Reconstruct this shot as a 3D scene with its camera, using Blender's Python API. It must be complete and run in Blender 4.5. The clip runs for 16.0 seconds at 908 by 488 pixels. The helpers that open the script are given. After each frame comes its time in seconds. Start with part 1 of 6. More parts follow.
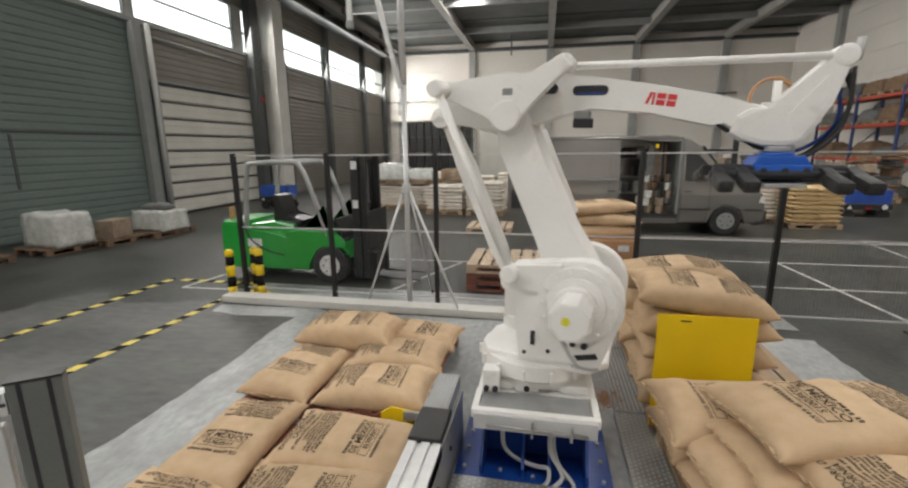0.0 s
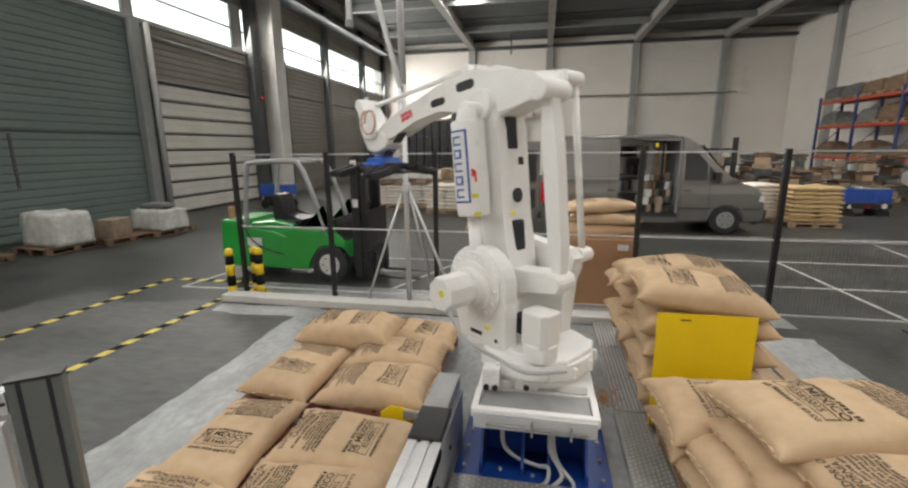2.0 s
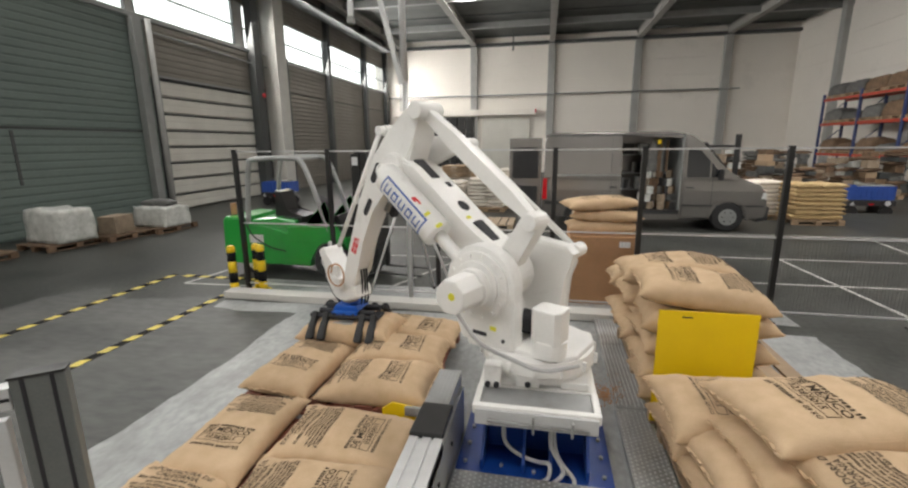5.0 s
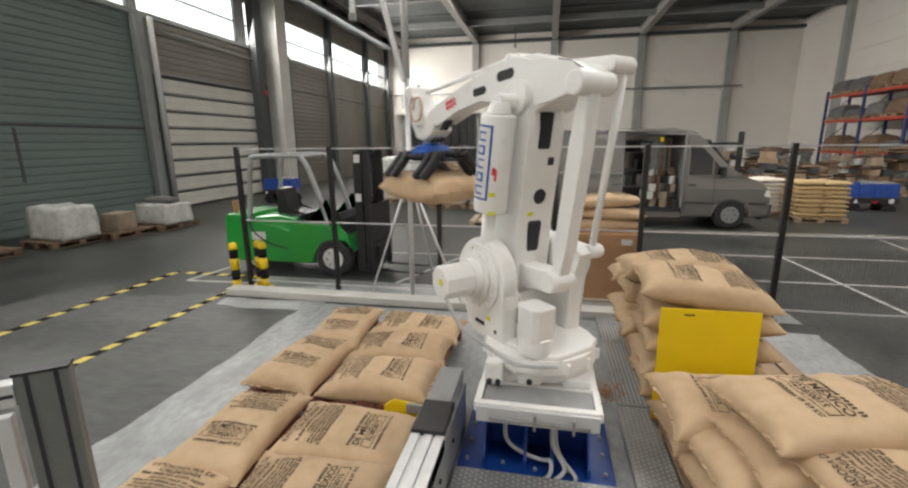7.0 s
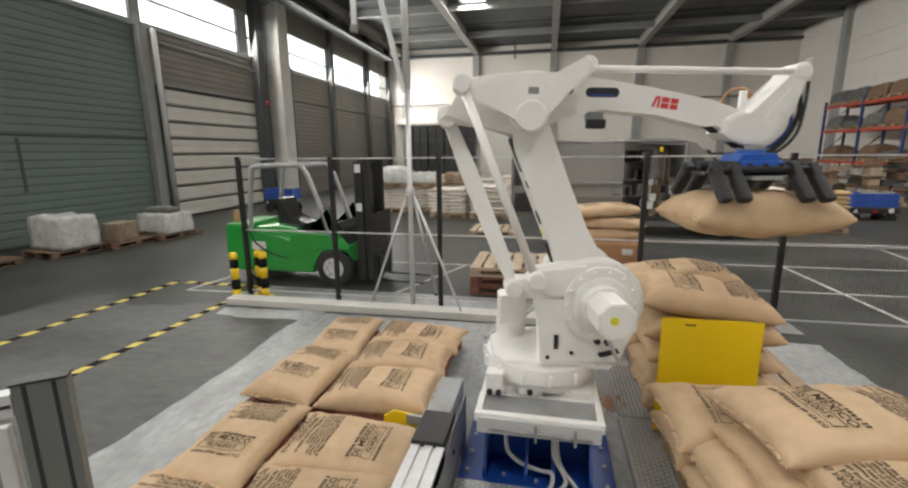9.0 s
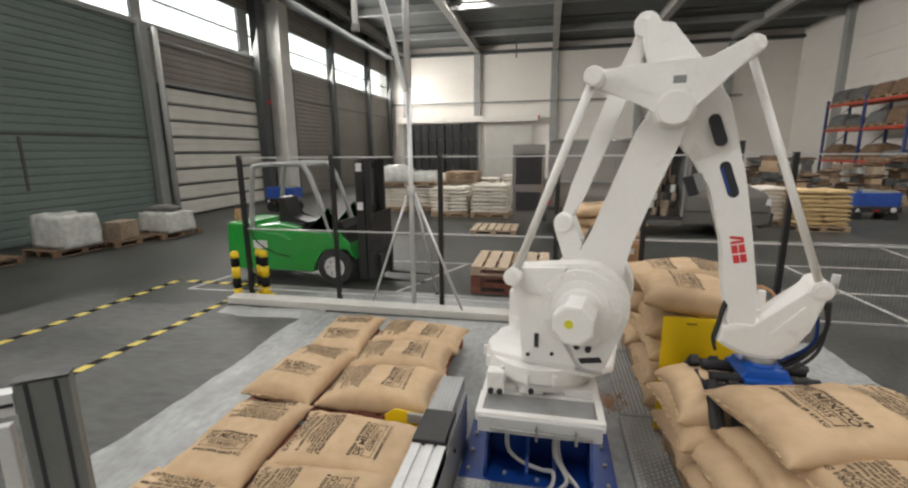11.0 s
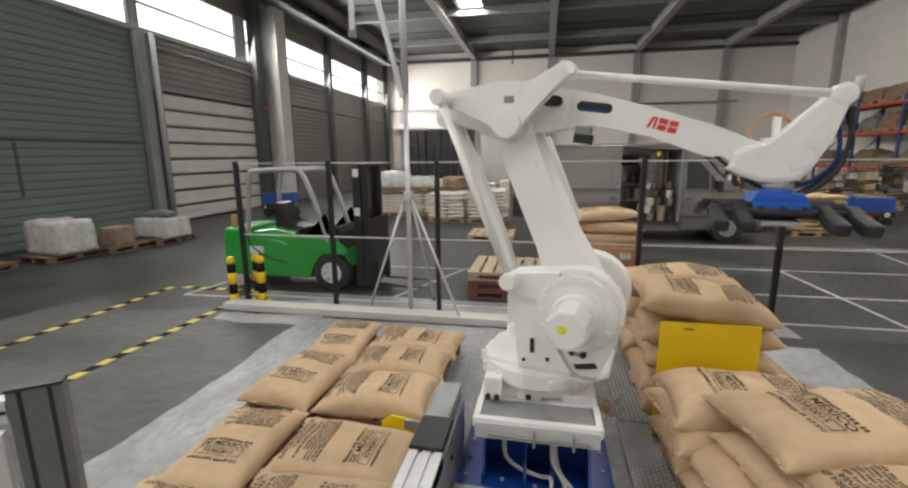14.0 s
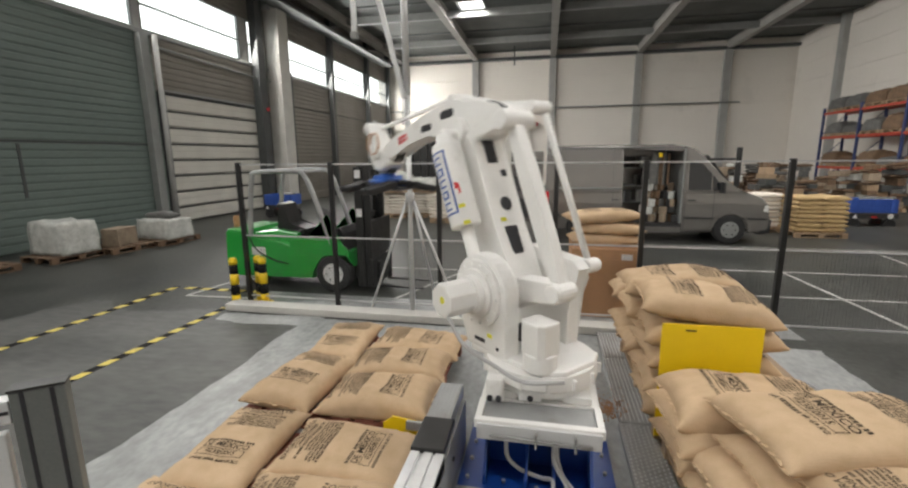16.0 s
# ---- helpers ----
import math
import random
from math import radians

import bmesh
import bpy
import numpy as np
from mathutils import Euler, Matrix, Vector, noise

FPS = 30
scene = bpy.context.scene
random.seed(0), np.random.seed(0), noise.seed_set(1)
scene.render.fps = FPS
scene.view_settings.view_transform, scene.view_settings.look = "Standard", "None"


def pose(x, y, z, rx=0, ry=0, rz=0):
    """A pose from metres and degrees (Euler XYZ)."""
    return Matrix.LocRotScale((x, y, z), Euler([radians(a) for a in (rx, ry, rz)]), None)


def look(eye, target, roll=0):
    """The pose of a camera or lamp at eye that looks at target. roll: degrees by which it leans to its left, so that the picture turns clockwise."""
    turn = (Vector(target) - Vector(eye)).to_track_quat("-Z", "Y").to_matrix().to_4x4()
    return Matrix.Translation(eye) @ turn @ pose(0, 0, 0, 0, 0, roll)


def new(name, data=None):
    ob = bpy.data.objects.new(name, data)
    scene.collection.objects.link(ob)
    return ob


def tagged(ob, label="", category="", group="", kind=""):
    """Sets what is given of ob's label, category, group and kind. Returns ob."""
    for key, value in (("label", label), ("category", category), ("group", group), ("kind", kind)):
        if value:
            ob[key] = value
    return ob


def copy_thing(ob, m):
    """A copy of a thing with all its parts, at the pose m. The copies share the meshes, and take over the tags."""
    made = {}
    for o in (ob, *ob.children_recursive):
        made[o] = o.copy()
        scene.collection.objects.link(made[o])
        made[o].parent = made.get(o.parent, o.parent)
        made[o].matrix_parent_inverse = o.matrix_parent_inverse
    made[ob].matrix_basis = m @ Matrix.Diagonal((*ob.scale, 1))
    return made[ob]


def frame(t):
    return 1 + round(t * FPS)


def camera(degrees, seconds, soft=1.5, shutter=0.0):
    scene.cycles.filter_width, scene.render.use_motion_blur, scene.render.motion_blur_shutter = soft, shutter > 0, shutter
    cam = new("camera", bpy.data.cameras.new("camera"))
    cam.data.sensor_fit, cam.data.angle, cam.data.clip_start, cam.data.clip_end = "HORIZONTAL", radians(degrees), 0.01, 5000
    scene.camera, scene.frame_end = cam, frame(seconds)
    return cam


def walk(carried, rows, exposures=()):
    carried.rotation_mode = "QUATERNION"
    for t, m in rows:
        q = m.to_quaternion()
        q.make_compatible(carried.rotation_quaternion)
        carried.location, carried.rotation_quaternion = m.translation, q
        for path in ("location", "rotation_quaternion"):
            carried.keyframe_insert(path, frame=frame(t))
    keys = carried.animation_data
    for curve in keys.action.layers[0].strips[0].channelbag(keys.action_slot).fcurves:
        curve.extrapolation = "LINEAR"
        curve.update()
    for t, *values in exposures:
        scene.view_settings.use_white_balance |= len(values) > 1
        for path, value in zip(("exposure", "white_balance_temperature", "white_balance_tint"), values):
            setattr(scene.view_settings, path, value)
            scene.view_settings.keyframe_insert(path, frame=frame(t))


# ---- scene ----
# ---------------------------------------------------------------- camera
EYE = (0.009, -3.214, 2.20)
FOCAL = 779.5                       # in units of the picture's 1568 width
# seconds, sideways and downward drift of the carried camera's aim
DRIFT = [(0, -1.5, 1.5), (0.5, -1.5, 1), (1, -2, 0), (1.5, -2, 1), (2, -2, 0), (2.5, -1.5, 0), (3, 0, 0), (3.5, 0, 0),
         (4, .5, -3), (4.6, .8, -4.5), (5.5, 1, -6), (6.5, 1.5, -7), (7, 4, -9.5), (7.5, 4.5, -8), (8, 4.5, 1), (8.5, 4.5, 3), (9, 4.5, 7),
         (10, 5.5, 7), (11.5, 6.5, 4), (12, 6, 3.5), (12.5, 1.5, 5), (13, 2, 5), (13.5, 3, 14.5), (14, 1, 14.5),
         (14.5, .5, 14.5), (15, 2, 14.5), (15.5, 4, 16.5), (16, 4, 16.5)]


def aim(dx, dy):
    yaw, pitch = 0.1976 + dx / FOCAL, 0.2112 - dy / FOCAL
    d = Vector((-math.sin(yaw) * math.cos(pitch), math.cos(yaw) * math.cos(pitch), -math.sin(pitch)))
    return look(EYE, Vector(EYE) + d, ROLL)


ROLL = -0.53
cam = camera(2 * math.degrees(math.atan(784 / FOCAL)), 16.0, soft=2.3, shutter=0.5)
walk(cam, [(t, aim(dx, dy)) for t, dx, dy in DRIFT], exposures=[(0, 0.0), (4, 0.03), (9, 0.07), (11.5, -0.04), (12.5, -0.08), (13.5, -0.05), (15, 0.03), (16, 0.03)])

# ---------------------------------------------------------------- light
world = bpy.data.worlds.new("world")
scene.world = world
world.use_nodes = True
wn = world.node_tree
sky = wn.nodes.new("ShaderNodeTexSky")
sky.sky_type, sky.sun_disc = "NISHITA", False
sky.sun_elevation, sky.sun_rotation = radians(38), radians(250)
wn.links.new(sky.outputs[0], wn.nodes["Background"].inputs[0])
wn.nodes["Background"].inputs[1].default_value = 0.12

sun = new("sun", bpy.data.lights.new("sun", "SUN"))
sun.data.energy, sun.data.angle, sun.data.color = 1.0, radians(15), (1.0, 0.96, 0.9)
sun.matrix_world = look((-30, 10, 25), (0, 5, 0))


def area_lamp(name, m, w, h, power, color=(1, 1, 1)):
    d = bpy.data.lights.new(name, "AREA")
    d.shape, d.size, d.size_y, d.energy, d.color = "RECTANGLE", w, h, power, color
    ob = new(name, d)
    ob.matrix_world = m
    return ob


# daylight through the clerestory windows and the roof lights
for y0, y1 in ((-13, -2), (-1.6, 9.8), (10.8, 15.6), (17.6, 32)):
    area_lamp("window_light", look((-12.3, (y0 + y1) / 2, 7.0), (0, (y0 + y1) / 2, 2.6)), y1 - y0, 1.9, (36 if y0 < 10 else 100) * (y1 - y0), (1.0, 0.965, 0.91))
ROOFLIGHTS = [(-8.3, -6), (-2.6, 7.0), (-2.6, -5), (3, -6), (3, 3.5), (8.8, 4), (8.8, -6), (13.8, 4), (13.8, 12), (8.8, 12.5), (3.0, 11), (-4.1, 22.2)]
for x, y in ROOFLIGHTS:
    area_lamp("roof_light_glow", look((x, y, 9.72), (x, y + 0.001, 0)), 1.4, 2.6, 205 if y < 10 else 330, (1.0, 0.965, 0.915))

# ---------------------------------------------------------------- materials
def mat(name, c1, c2=None, rough=0.5, metal=0.0, scale=8.0, fine=120.0, bump=0.05, stretch=(1, 1, 1), island=0.0, dirt=None, dirt_scale=2.0, dirt_lo=0.55, spec=0.5):
    """Two colours mixed by coarse and fine noise, an optional layer of dirt, uneven gloss and fine relief."""
    m = bpy.data.materials.new(name)
    m.use_nodes = True
    n, l = m.node_tree.nodes, m.node_tree.links
    b = n["Principled BSDF"]
    b.inputs["Metallic"].default_value = metal
    b.inputs["Specular IOR Level"].default_value = spec
    c2 = c2 or tuple(v * 0.82 for v in c1)
    tc = n.new("ShaderNodeTexCoord")
    mp = n.new("ShaderNodeMapping")
    mp.inputs["Scale"].default_value = stretch
    l.new(tc.outputs["Object"], mp.inputs[0])
    a = n.new("ShaderNodeTexNoise")
    a.inputs["Scale"].default_value, a.inputs["Detail"].default_value = scale, 5
    f = n.new("ShaderNodeTexNoise")
    f.inputs["Scale"].default_value, f.inputs["Detail"].default_value = fine, 3
    for t in (a, f):
        l.new(mp.outputs[0], t.inputs["Vector"])
    mix = n.new("ShaderNodeMix")
    mix.data_type = "RGBA"
    mix.inputs["A"].default_value, mix.inputs["B"].default_value = (*c1, 1), (*c2, 1)
    add = n.new("ShaderNodeMath")
    add.operation = "MULTIPLY_ADD"
    l.new(f.outputs["Fac"], add.inputs[0])
    add.inputs[1].default_value = 0.6
    l.new(a.outputs["Fac"], add.inputs[2])
    ramp = n.new("ShaderNodeMapRange")
    ramp.inputs["From Min"].default_value, ramp.inputs["From Max"].default_value = 0.55, 1.05
    l.new(add.outputs[0], ramp.inputs["Value"])
    l.new(ramp.outputs[0], mix.inputs["Factor"])
    out = mix.outputs["Result"]
    if island:
        g = n.new("ShaderNodeNewGeometry")
        o = n.new("ShaderNodeObjectInfo")
        s = n.new("ShaderNodeMath")
        s.operation = "ADD"
        l.new(g.outputs["Random Per Island"], s.inputs[0])
        l.new(o.outputs["Random"], s.inputs[1])
        hsv = n.new("ShaderNodeHueSaturation")
        r2 = n.new("ShaderNodeMapRange")
        r2.inputs["From Max"].default_value = 2.0
        r2.inputs["To Min"].default_value, r2.inputs["To Max"].default_value = 1 - island, 1 + island
        l.new(s.outputs[0], r2.inputs["Value"])
        l.new(r2.outputs[0], hsv.inputs["Value"])
        l.new(out, hsv.inputs["Color"])
        out = hsv.outputs[0]
    if dirt:
        d = n.new("ShaderNodeTexNoise")
        d.inputs["Scale"].default_value, d.inputs["Detail"].default_value, d.inputs["Roughness"].default_value = dirt_scale, 8, 0.65
        l.new(mp.outputs[0], d.inputs["Vector"])
        dr = n.new("ShaderNodeMapRange")
        dr.inputs["From Min"].default_value, dr.inputs["From Max"].default_value = dirt_lo, dirt_lo + 0.22
        dr.inputs["To Max"].default_value = 0.75
        l.new(d.outputs["Fac"], dr.inputs["Value"])
        dm = n.new("ShaderNodeMix")
        dm.data_type = "RGBA"
        l.new(dr.outputs[0], dm.inputs["Factor"])
        l.new(out, dm.inputs["A"])
        dm.inputs["B"].default_value = (*dirt, 1)
        out = dm.outputs["Result"]
    l.new(out, b.inputs["Base Color"])
    rr = n.new("ShaderNodeMapRange")
    rr.inputs["To Min"].default_value, rr.inputs["To Max"].default_value = max(0.03, rough - 0.1), min(1, rough + 0.12)
    l.new(a.outputs["Fac"], rr.inputs["Value"])
    l.new(rr.outputs[0], b.inputs["Roughness"])
    if bump:
        bp = n.new("ShaderNodeBump")
        bp.inputs["Strength"].default_value, bp.inputs["Distance"].default_value = bump, 0.01
        l.new(add.outputs[0], bp.inputs["Height"])
        l.new(bp.outputs[0], b.inputs["Normal"])
    return m


def glow(name, color, strength):
    m = bpy.data.materials.new(name)
    m.use_nodes = True
    b = m.node_tree.nodes["Principled BSDF"]
    b.inputs["Base Color"].default_value = (*color, 1)
    b.inputs["Emission Color"].default_value, b.inputs["Emission Strength"].default_value = (*color, 1), strength
    return m


def glass(name, color=(0.9, 0.95, 0.95), rough=0.02):
    m = bpy.data.materials.new(name)
    m.use_nodes = True
    b = m.node_tree.nodes["Principled BSDF"]
    b.inputs["Base Color"].default_value, b.inputs["Roughness"].default_value = (*color, 1), rough
    b.inputs["Transmission Weight"].default_value, b.inputs["IOR"].default_value = 1.0, 1.2
    return m


def weave(m, freq=260.0, strength=0.18):
    """A woven relief of crossed threads over a cloth material."""
    n, l = m.node_tree.nodes, m.node_tree.links
    tc = n.new("ShaderNodeTexCoord")
    waves = []
    for d in ("X", "Y"):
        w = n.new("ShaderNodeTexWave")
        w.bands_direction = d
        w.inputs["Scale"].default_value, w.inputs["Distortion"].default_value = freq / 6.283, 1.2
        l.new(tc.outputs["Object"], w.inputs["Vector"])
        waves.append(w)
    mul = n.new("ShaderNodeMath")
    l.new(waves[0].outputs["Fac"], mul.inputs[0])
    l.new(waves[1].outputs["Fac"], mul.inputs[1])
    bp = n.new("ShaderNodeBump")
    bp.inputs["Strength"].default_value, bp.inputs["Distance"].default_value = strength, 0.003
    l.new(mul.outputs[0], bp.inputs["Height"])
    old = n["Principled BSDF"].inputs["Normal"].links
    if old:
        l.new(old[0].from_socket, bp.inputs["Normal"])
    l.new(bp.outputs[0], n["Principled BSDF"].inputs["Normal"])
    return m


M = dict(
    floor=mat("dark_concrete", (0.018, 0.02, 0.018), (0.068, 0.07, 0.064), rough=0.42, scale=0.75, fine=14, bump=0.04, dirt=(0.018, 0.019, 0.018), dirt_scale=0.42, dirt_lo=0.5, spec=0.22),
    painted=mat("worn_grey_floor_paint", (0.42, 0.432, 0.43), (0.2, 0.208, 0.206), rough=0.4, scale=1.1, fine=16, bump=0.05, dirt=(0.12, 0.122, 0.115), dirt_scale=0.8, dirt_lo=0.5, stretch=(1, 0.6, 1)),
    pale_lane=mat("pale_lane_concrete", (0.022, 0.024, 0.022), (0.1, 0.101, 0.094), rough=0.5, scale=0.9, fine=9, bump=0.04, dirt=(0.04, 0.04, 0.037), dirt_scale=0.55, dirt_lo=0.52, stretch=(0.5, 1.3, 1)),
    line=mat("worn_white_line_paint", (0.55, 0.55, 0.52), (0.35, 0.35, 0.33), rough=0.6, scale=5, dirt=(0.14, 0.14, 0.13), dirt_scale=3, dirt_lo=0.55),
    yellow=mat("yellow_paint", (0.9, 0.64, 0.008), (0.84, 0.58, 0.008), rough=0.4, scale=4, dirt=(0.45, 0.3, 0.05), dirt_scale=3, dirt_lo=0.66),
    tape_yellow=mat("worn_yellow_tape", (0.78, 0.62, 0.1), (0.66, 0.54, 0.13), rough=0.6, scale=9, dirt=(0.25, 0.23, 0.14), dirt_scale=7),
    tape_black=mat("worn_black_tape", (0.01, 0.01, 0.01), (0.02, 0.02, 0.019), rough=0.8, scale=9, spec=0.1),
    green_wall=mat("grey_green_ribbed_steel", (0.17, 0.212, 0.198), (0.13, 0.165, 0.154), rough=0.42, scale=0.6, fine=25, bump=0.02, dirt=(0.095, 0.115, 0.108), dirt_scale=0.5, stretch=(1, 0.35, 1)),
    brown_wall=mat("brown_grey_ribbed_steel", (0.235, 0.215, 0.19), (0.19, 0.175, 0.155), rough=0.55, scale=0.6, fine=25, bump=0.02),
    white_wall=mat("off_white_wall_panel", (0.86, 0.815, 0.755), (0.8, 0.757, 0.7), rough=0.6, scale=0.35, fine=12, bump=0.02, dirt=(0.64, 0.61, 0.56), dirt_scale=0.5, dirt_lo=0.58),
    dock=mat("dock_door_panel", (0.66, 0.645, 0.59), (0.58, 0.565, 0.52), rough=0.5, scale=1.5, bump=0.02),
    column=mat("concrete_column", (0.4, 0.4, 0.385), (0.33, 0.33, 0.32), rough=0.7, scale=2, fine=40, bump=0.06),
    column_pale=mat("pale_concrete_column", (0.66, 0.65, 0.61), (0.56, 0.55, 0.52), rough=0.7, scale=2, fine=40, bump=0.06),
    steel_dark=mat("dark_painted_steel", (0.07, 0.075, 0.075), rough=0.5, scale=3),
    steel_grey=mat("grey_painted_steel", (0.28, 0.29, 0.285), rough=0.5, scale=3),
    deck=mat("roof_deck_steel", (0.105, 0.114, 0.11), (0.075, 0.083, 0.08), rough=0.6, scale=0.7, fine=8, bump=0.02),
    beam=mat("roof_beam_concrete", (0.38, 0.37, 0.35), rough=0.7, scale=1.5),
    white=mat("robot_white_paint", (0.87, 0.86, 0.84), (0.8, 0.795, 0.775), rough=0.36, scale=3, fine=60, bump=0.02, dirt=(0.58, 0.56, 0.52), dirt_scale=5, dirt_lo=0.6),
    # near-black for dark fittings, and for shade painted into openings
    dark_and_shade=mat("dark_parts_and_opening_shade", (0.025, 0.025, 0.03), rough=0.7, scale=6),
    red=mat("red_print", (0.7, 0.05, 0.06), rough=0.4),
    blue_print=mat("blue_print", (0.05, 0.12, 0.42), rough=0.4),
    blue_head=mat("blue_gripper_paint", (0.015, 0.11, 0.5), (0.012, 0.09, 0.4), rough=0.4, scale=6),
    blue=mat("blue_paint", (0.008, 0.055, 0.29), (0.007, 0.04, 0.21), rough=0.38, scale=5, dirt=(0.03, 0.06, 0.16), dirt_scale=4, dirt_lo=0.6),
    rubber=mat("black_rubber", (0.014, 0.014, 0.015), (0.026, 0.026, 0.028), rough=0.62, scale=12),
    black=mat("black_powder_coat", (0.018, 0.018, 0.018), rough=0.42, scale=6),
    alu=mat("anodised_aluminium", (0.68, 0.685, 0.69), (0.6, 0.605, 0.61), rough=0.4, metal=0.4, scale=2, fine=80, stretch=(1, 6, 1), bump=0.01),
    steel=mat("galvanised_steel", (0.42, 0.43, 0.43), (0.32, 0.325, 0.32), rough=0.45, metal=0.5, scale=7, fine=70, dirt=(0.2, 0.175, 0.14), dirt_scale=3, dirt_lo=0.5),
    steel_plain=mat("dull_zinc_plate", (0.42, 0.43, 0.43), (0.34, 0.345, 0.345), rough=0.5, metal=0.35, scale=5, dirt=(0.26, 0.24, 0.2), dirt_scale=3, dirt_lo=0.55),
    green=mat("green_truck_paint", (0.015, 0.36, 0.045), (0.012, 0.31, 0.04), rough=0.32, scale=3, dirt=(0.03, 0.16, 0.04), dirt_scale=3, dirt_lo=0.64),
    burlap=weave(mat("jute_sackcloth", (0.63, 0.46, 0.3), (0.53, 0.38, 0.235), rough=0.85, scale=9, fine=220, bump=0.12, island=0.12, dirt=(0.45, 0.32, 0.19), dirt_scale=5, dirt_lo=0.62, spec=0.2)),
    ink=mat("black_ink", (0.07, 0.055, 0.042), (0.15, 0.115, 0.08), rough=0.9, scale=120, fine=400, bump=0.0, spec=0.1),
    sack_pale=mat("pale_woven_sack", (0.74, 0.69, 0.62), (0.6, 0.54, 0.46), rough=0.8, scale=8, island=0.15, bump=0.2),
    sack_tan=mat("tan_paper_sack", (0.55, 0.4, 0.2), (0.46, 0.32, 0.15), rough=0.75, scale=8, island=0.15, bump=0.15),
    wrap=mat("white_plastic_wrap", (0.66, 0.67, 0.64), (0.4, 0.41, 0.39), rough=0.22, scale=6, fine=30, bump=0.5),
    wood=mat("pallet_wood", (0.42, 0.31, 0.2), (0.32, 0.22, 0.14), rough=0.75, scale=6, fine=60, stretch=(1, 8, 8), island=0.22, bump=0.12),
    wood_pale=mat("pale_pallet_wood", (0.52, 0.42, 0.31), (0.4, 0.3, 0.21), rough=0.75, scale=6, fine=60, stretch=(8, 1, 8), island=0.2, bump=0.12),
    wood_red=mat("red_stained_pallet_wood", (0.26, 0.09, 0.055), (0.18, 0.06, 0.04), rough=0.75, scale=6, island=0.25, bump=0.12),
    carton=mat("brown_cardboard", (0.5, 0.28, 0.145), (0.44, 0.24, 0.12), rough=0.8, scale=3, bump=0.05),
    van=mat("grey_van_paint", (0.31, 0.295, 0.28), (0.28, 0.265, 0.255), rough=0.2, metal=0.55, scale=2, bump=0.0),
    van_trim=mat("black_plastic_trim", (0.03, 0.03, 0.032), rough=0.5),
    tail=mat("red_lamp_glass", (0.65, 0.02, 0.03), rough=0.2),
    tinted=mat("tinted_window", (0.02, 0.022, 0.025), (0.025, 0.027, 0.03), rough=0.05, spec=1.0, bump=0.0),
    clutter_brown=mat("brown_goods", (0.2, 0.12, 0.07), (0.1, 0.07, 0.045), rough=0.7, scale=7, island=0.35),
    clutter_dust=mat("dusty_tan_goods", (0.33, 0.26, 0.19), (0.2, 0.155, 0.11), rough=0.8, scale=7, island=0.3, bump=0.2),
    clutter_grey=mat("grey_goods", (0.16, 0.16, 0.15), (0.08, 0.08, 0.08), rough=0.6, scale=7, island=0.35),
    orange=mat("orange_rack_paint", (0.5, 0.06, 0.03), rough=0.45, scale=4),
    rack_blue=mat("blue_rack_paint", (0.04, 0.06, 0.17), rough=0.45, scale=4),
    crate_blue=mat("blue_plastic", (0.035, 0.1, 0.42), rough=0.45, scale=5),
    white_sign=mat("white_sign", (0.8, 0.8, 0.8), rough=0.5),
    post_grey=mat("dull_grey_profile", (0.17, 0.18, 0.172), (0.13, 0.14, 0.135), rough=0.45, metal=0.2, scale=3),
    lime=mat("lime_yellow_sticker", (0.8, 0.76, 0.06), rough=0.5),
    cable=mat("grey_cable", (0.5, 0.5, 0.5), rough=0.5),
    pane=glass("window_glass"),
    daylight=glow("overcast_daylight", (1.0, 0.99, 0.97), 2.2),
)

for key in ("van", "green"):
    M[key].node_tree.nodes["Principled BSDF"].inputs["Coat Weight"].default_value = 0.8


# ---------------------------------------------------------------- building helpers
def box(bm, x0, x1, y0, y1, z0, z1, bevel=0.0):
    v = [bm.verts.new((x, y, z)) for x in (x0, x1) for y in (y0, y1) for z in (z0, z1)]
    f = [bm.faces.new([v[i] for i in q]) for q in ((0, 1, 3, 2), (4, 6, 7, 5), (0, 4, 5, 1), (2, 3, 7, 6), (0, 2, 6, 4), (1, 5, 7, 3))]
    if bevel:
        e = {e for q in f for e in q.edges}
        bmesh.ops.bevel(bm, geom=list(e), offset=bevel, segments=2, affect="EDGES", profile=0.6)
    return bm


def prism(bm, pts, a0, a1, axis="y", bevel=0.0):
    """A polygon in the plane across axis, pushed from a0 to a1."""
    def at(p, a):
        return {"y": (p[0], a, p[1]), "x": (a, p[0], p[1]), "z": (p[0], p[1], a)}[axis]
    lo, hi = [bm.verts.new(at(p, a0)) for p in pts], [bm.verts.new(at(p, a1)) for p in pts]
    f = [bm.faces.new(lo), bm.faces.new(hi[::-1])]
    for i in range(len(pts)):
        j = (i + 1) % len(pts)
        f.append(bm.faces.new((lo[i], hi[i], hi[j], lo[j])))
    if bevel:
        e = [e for e in {e for q in f[:2] for e in q.edges}]
        bmesh.ops.bevel(bm, geom=e, offset=bevel, segments=2, affect="EDGES", profile=0.6)
    return bm


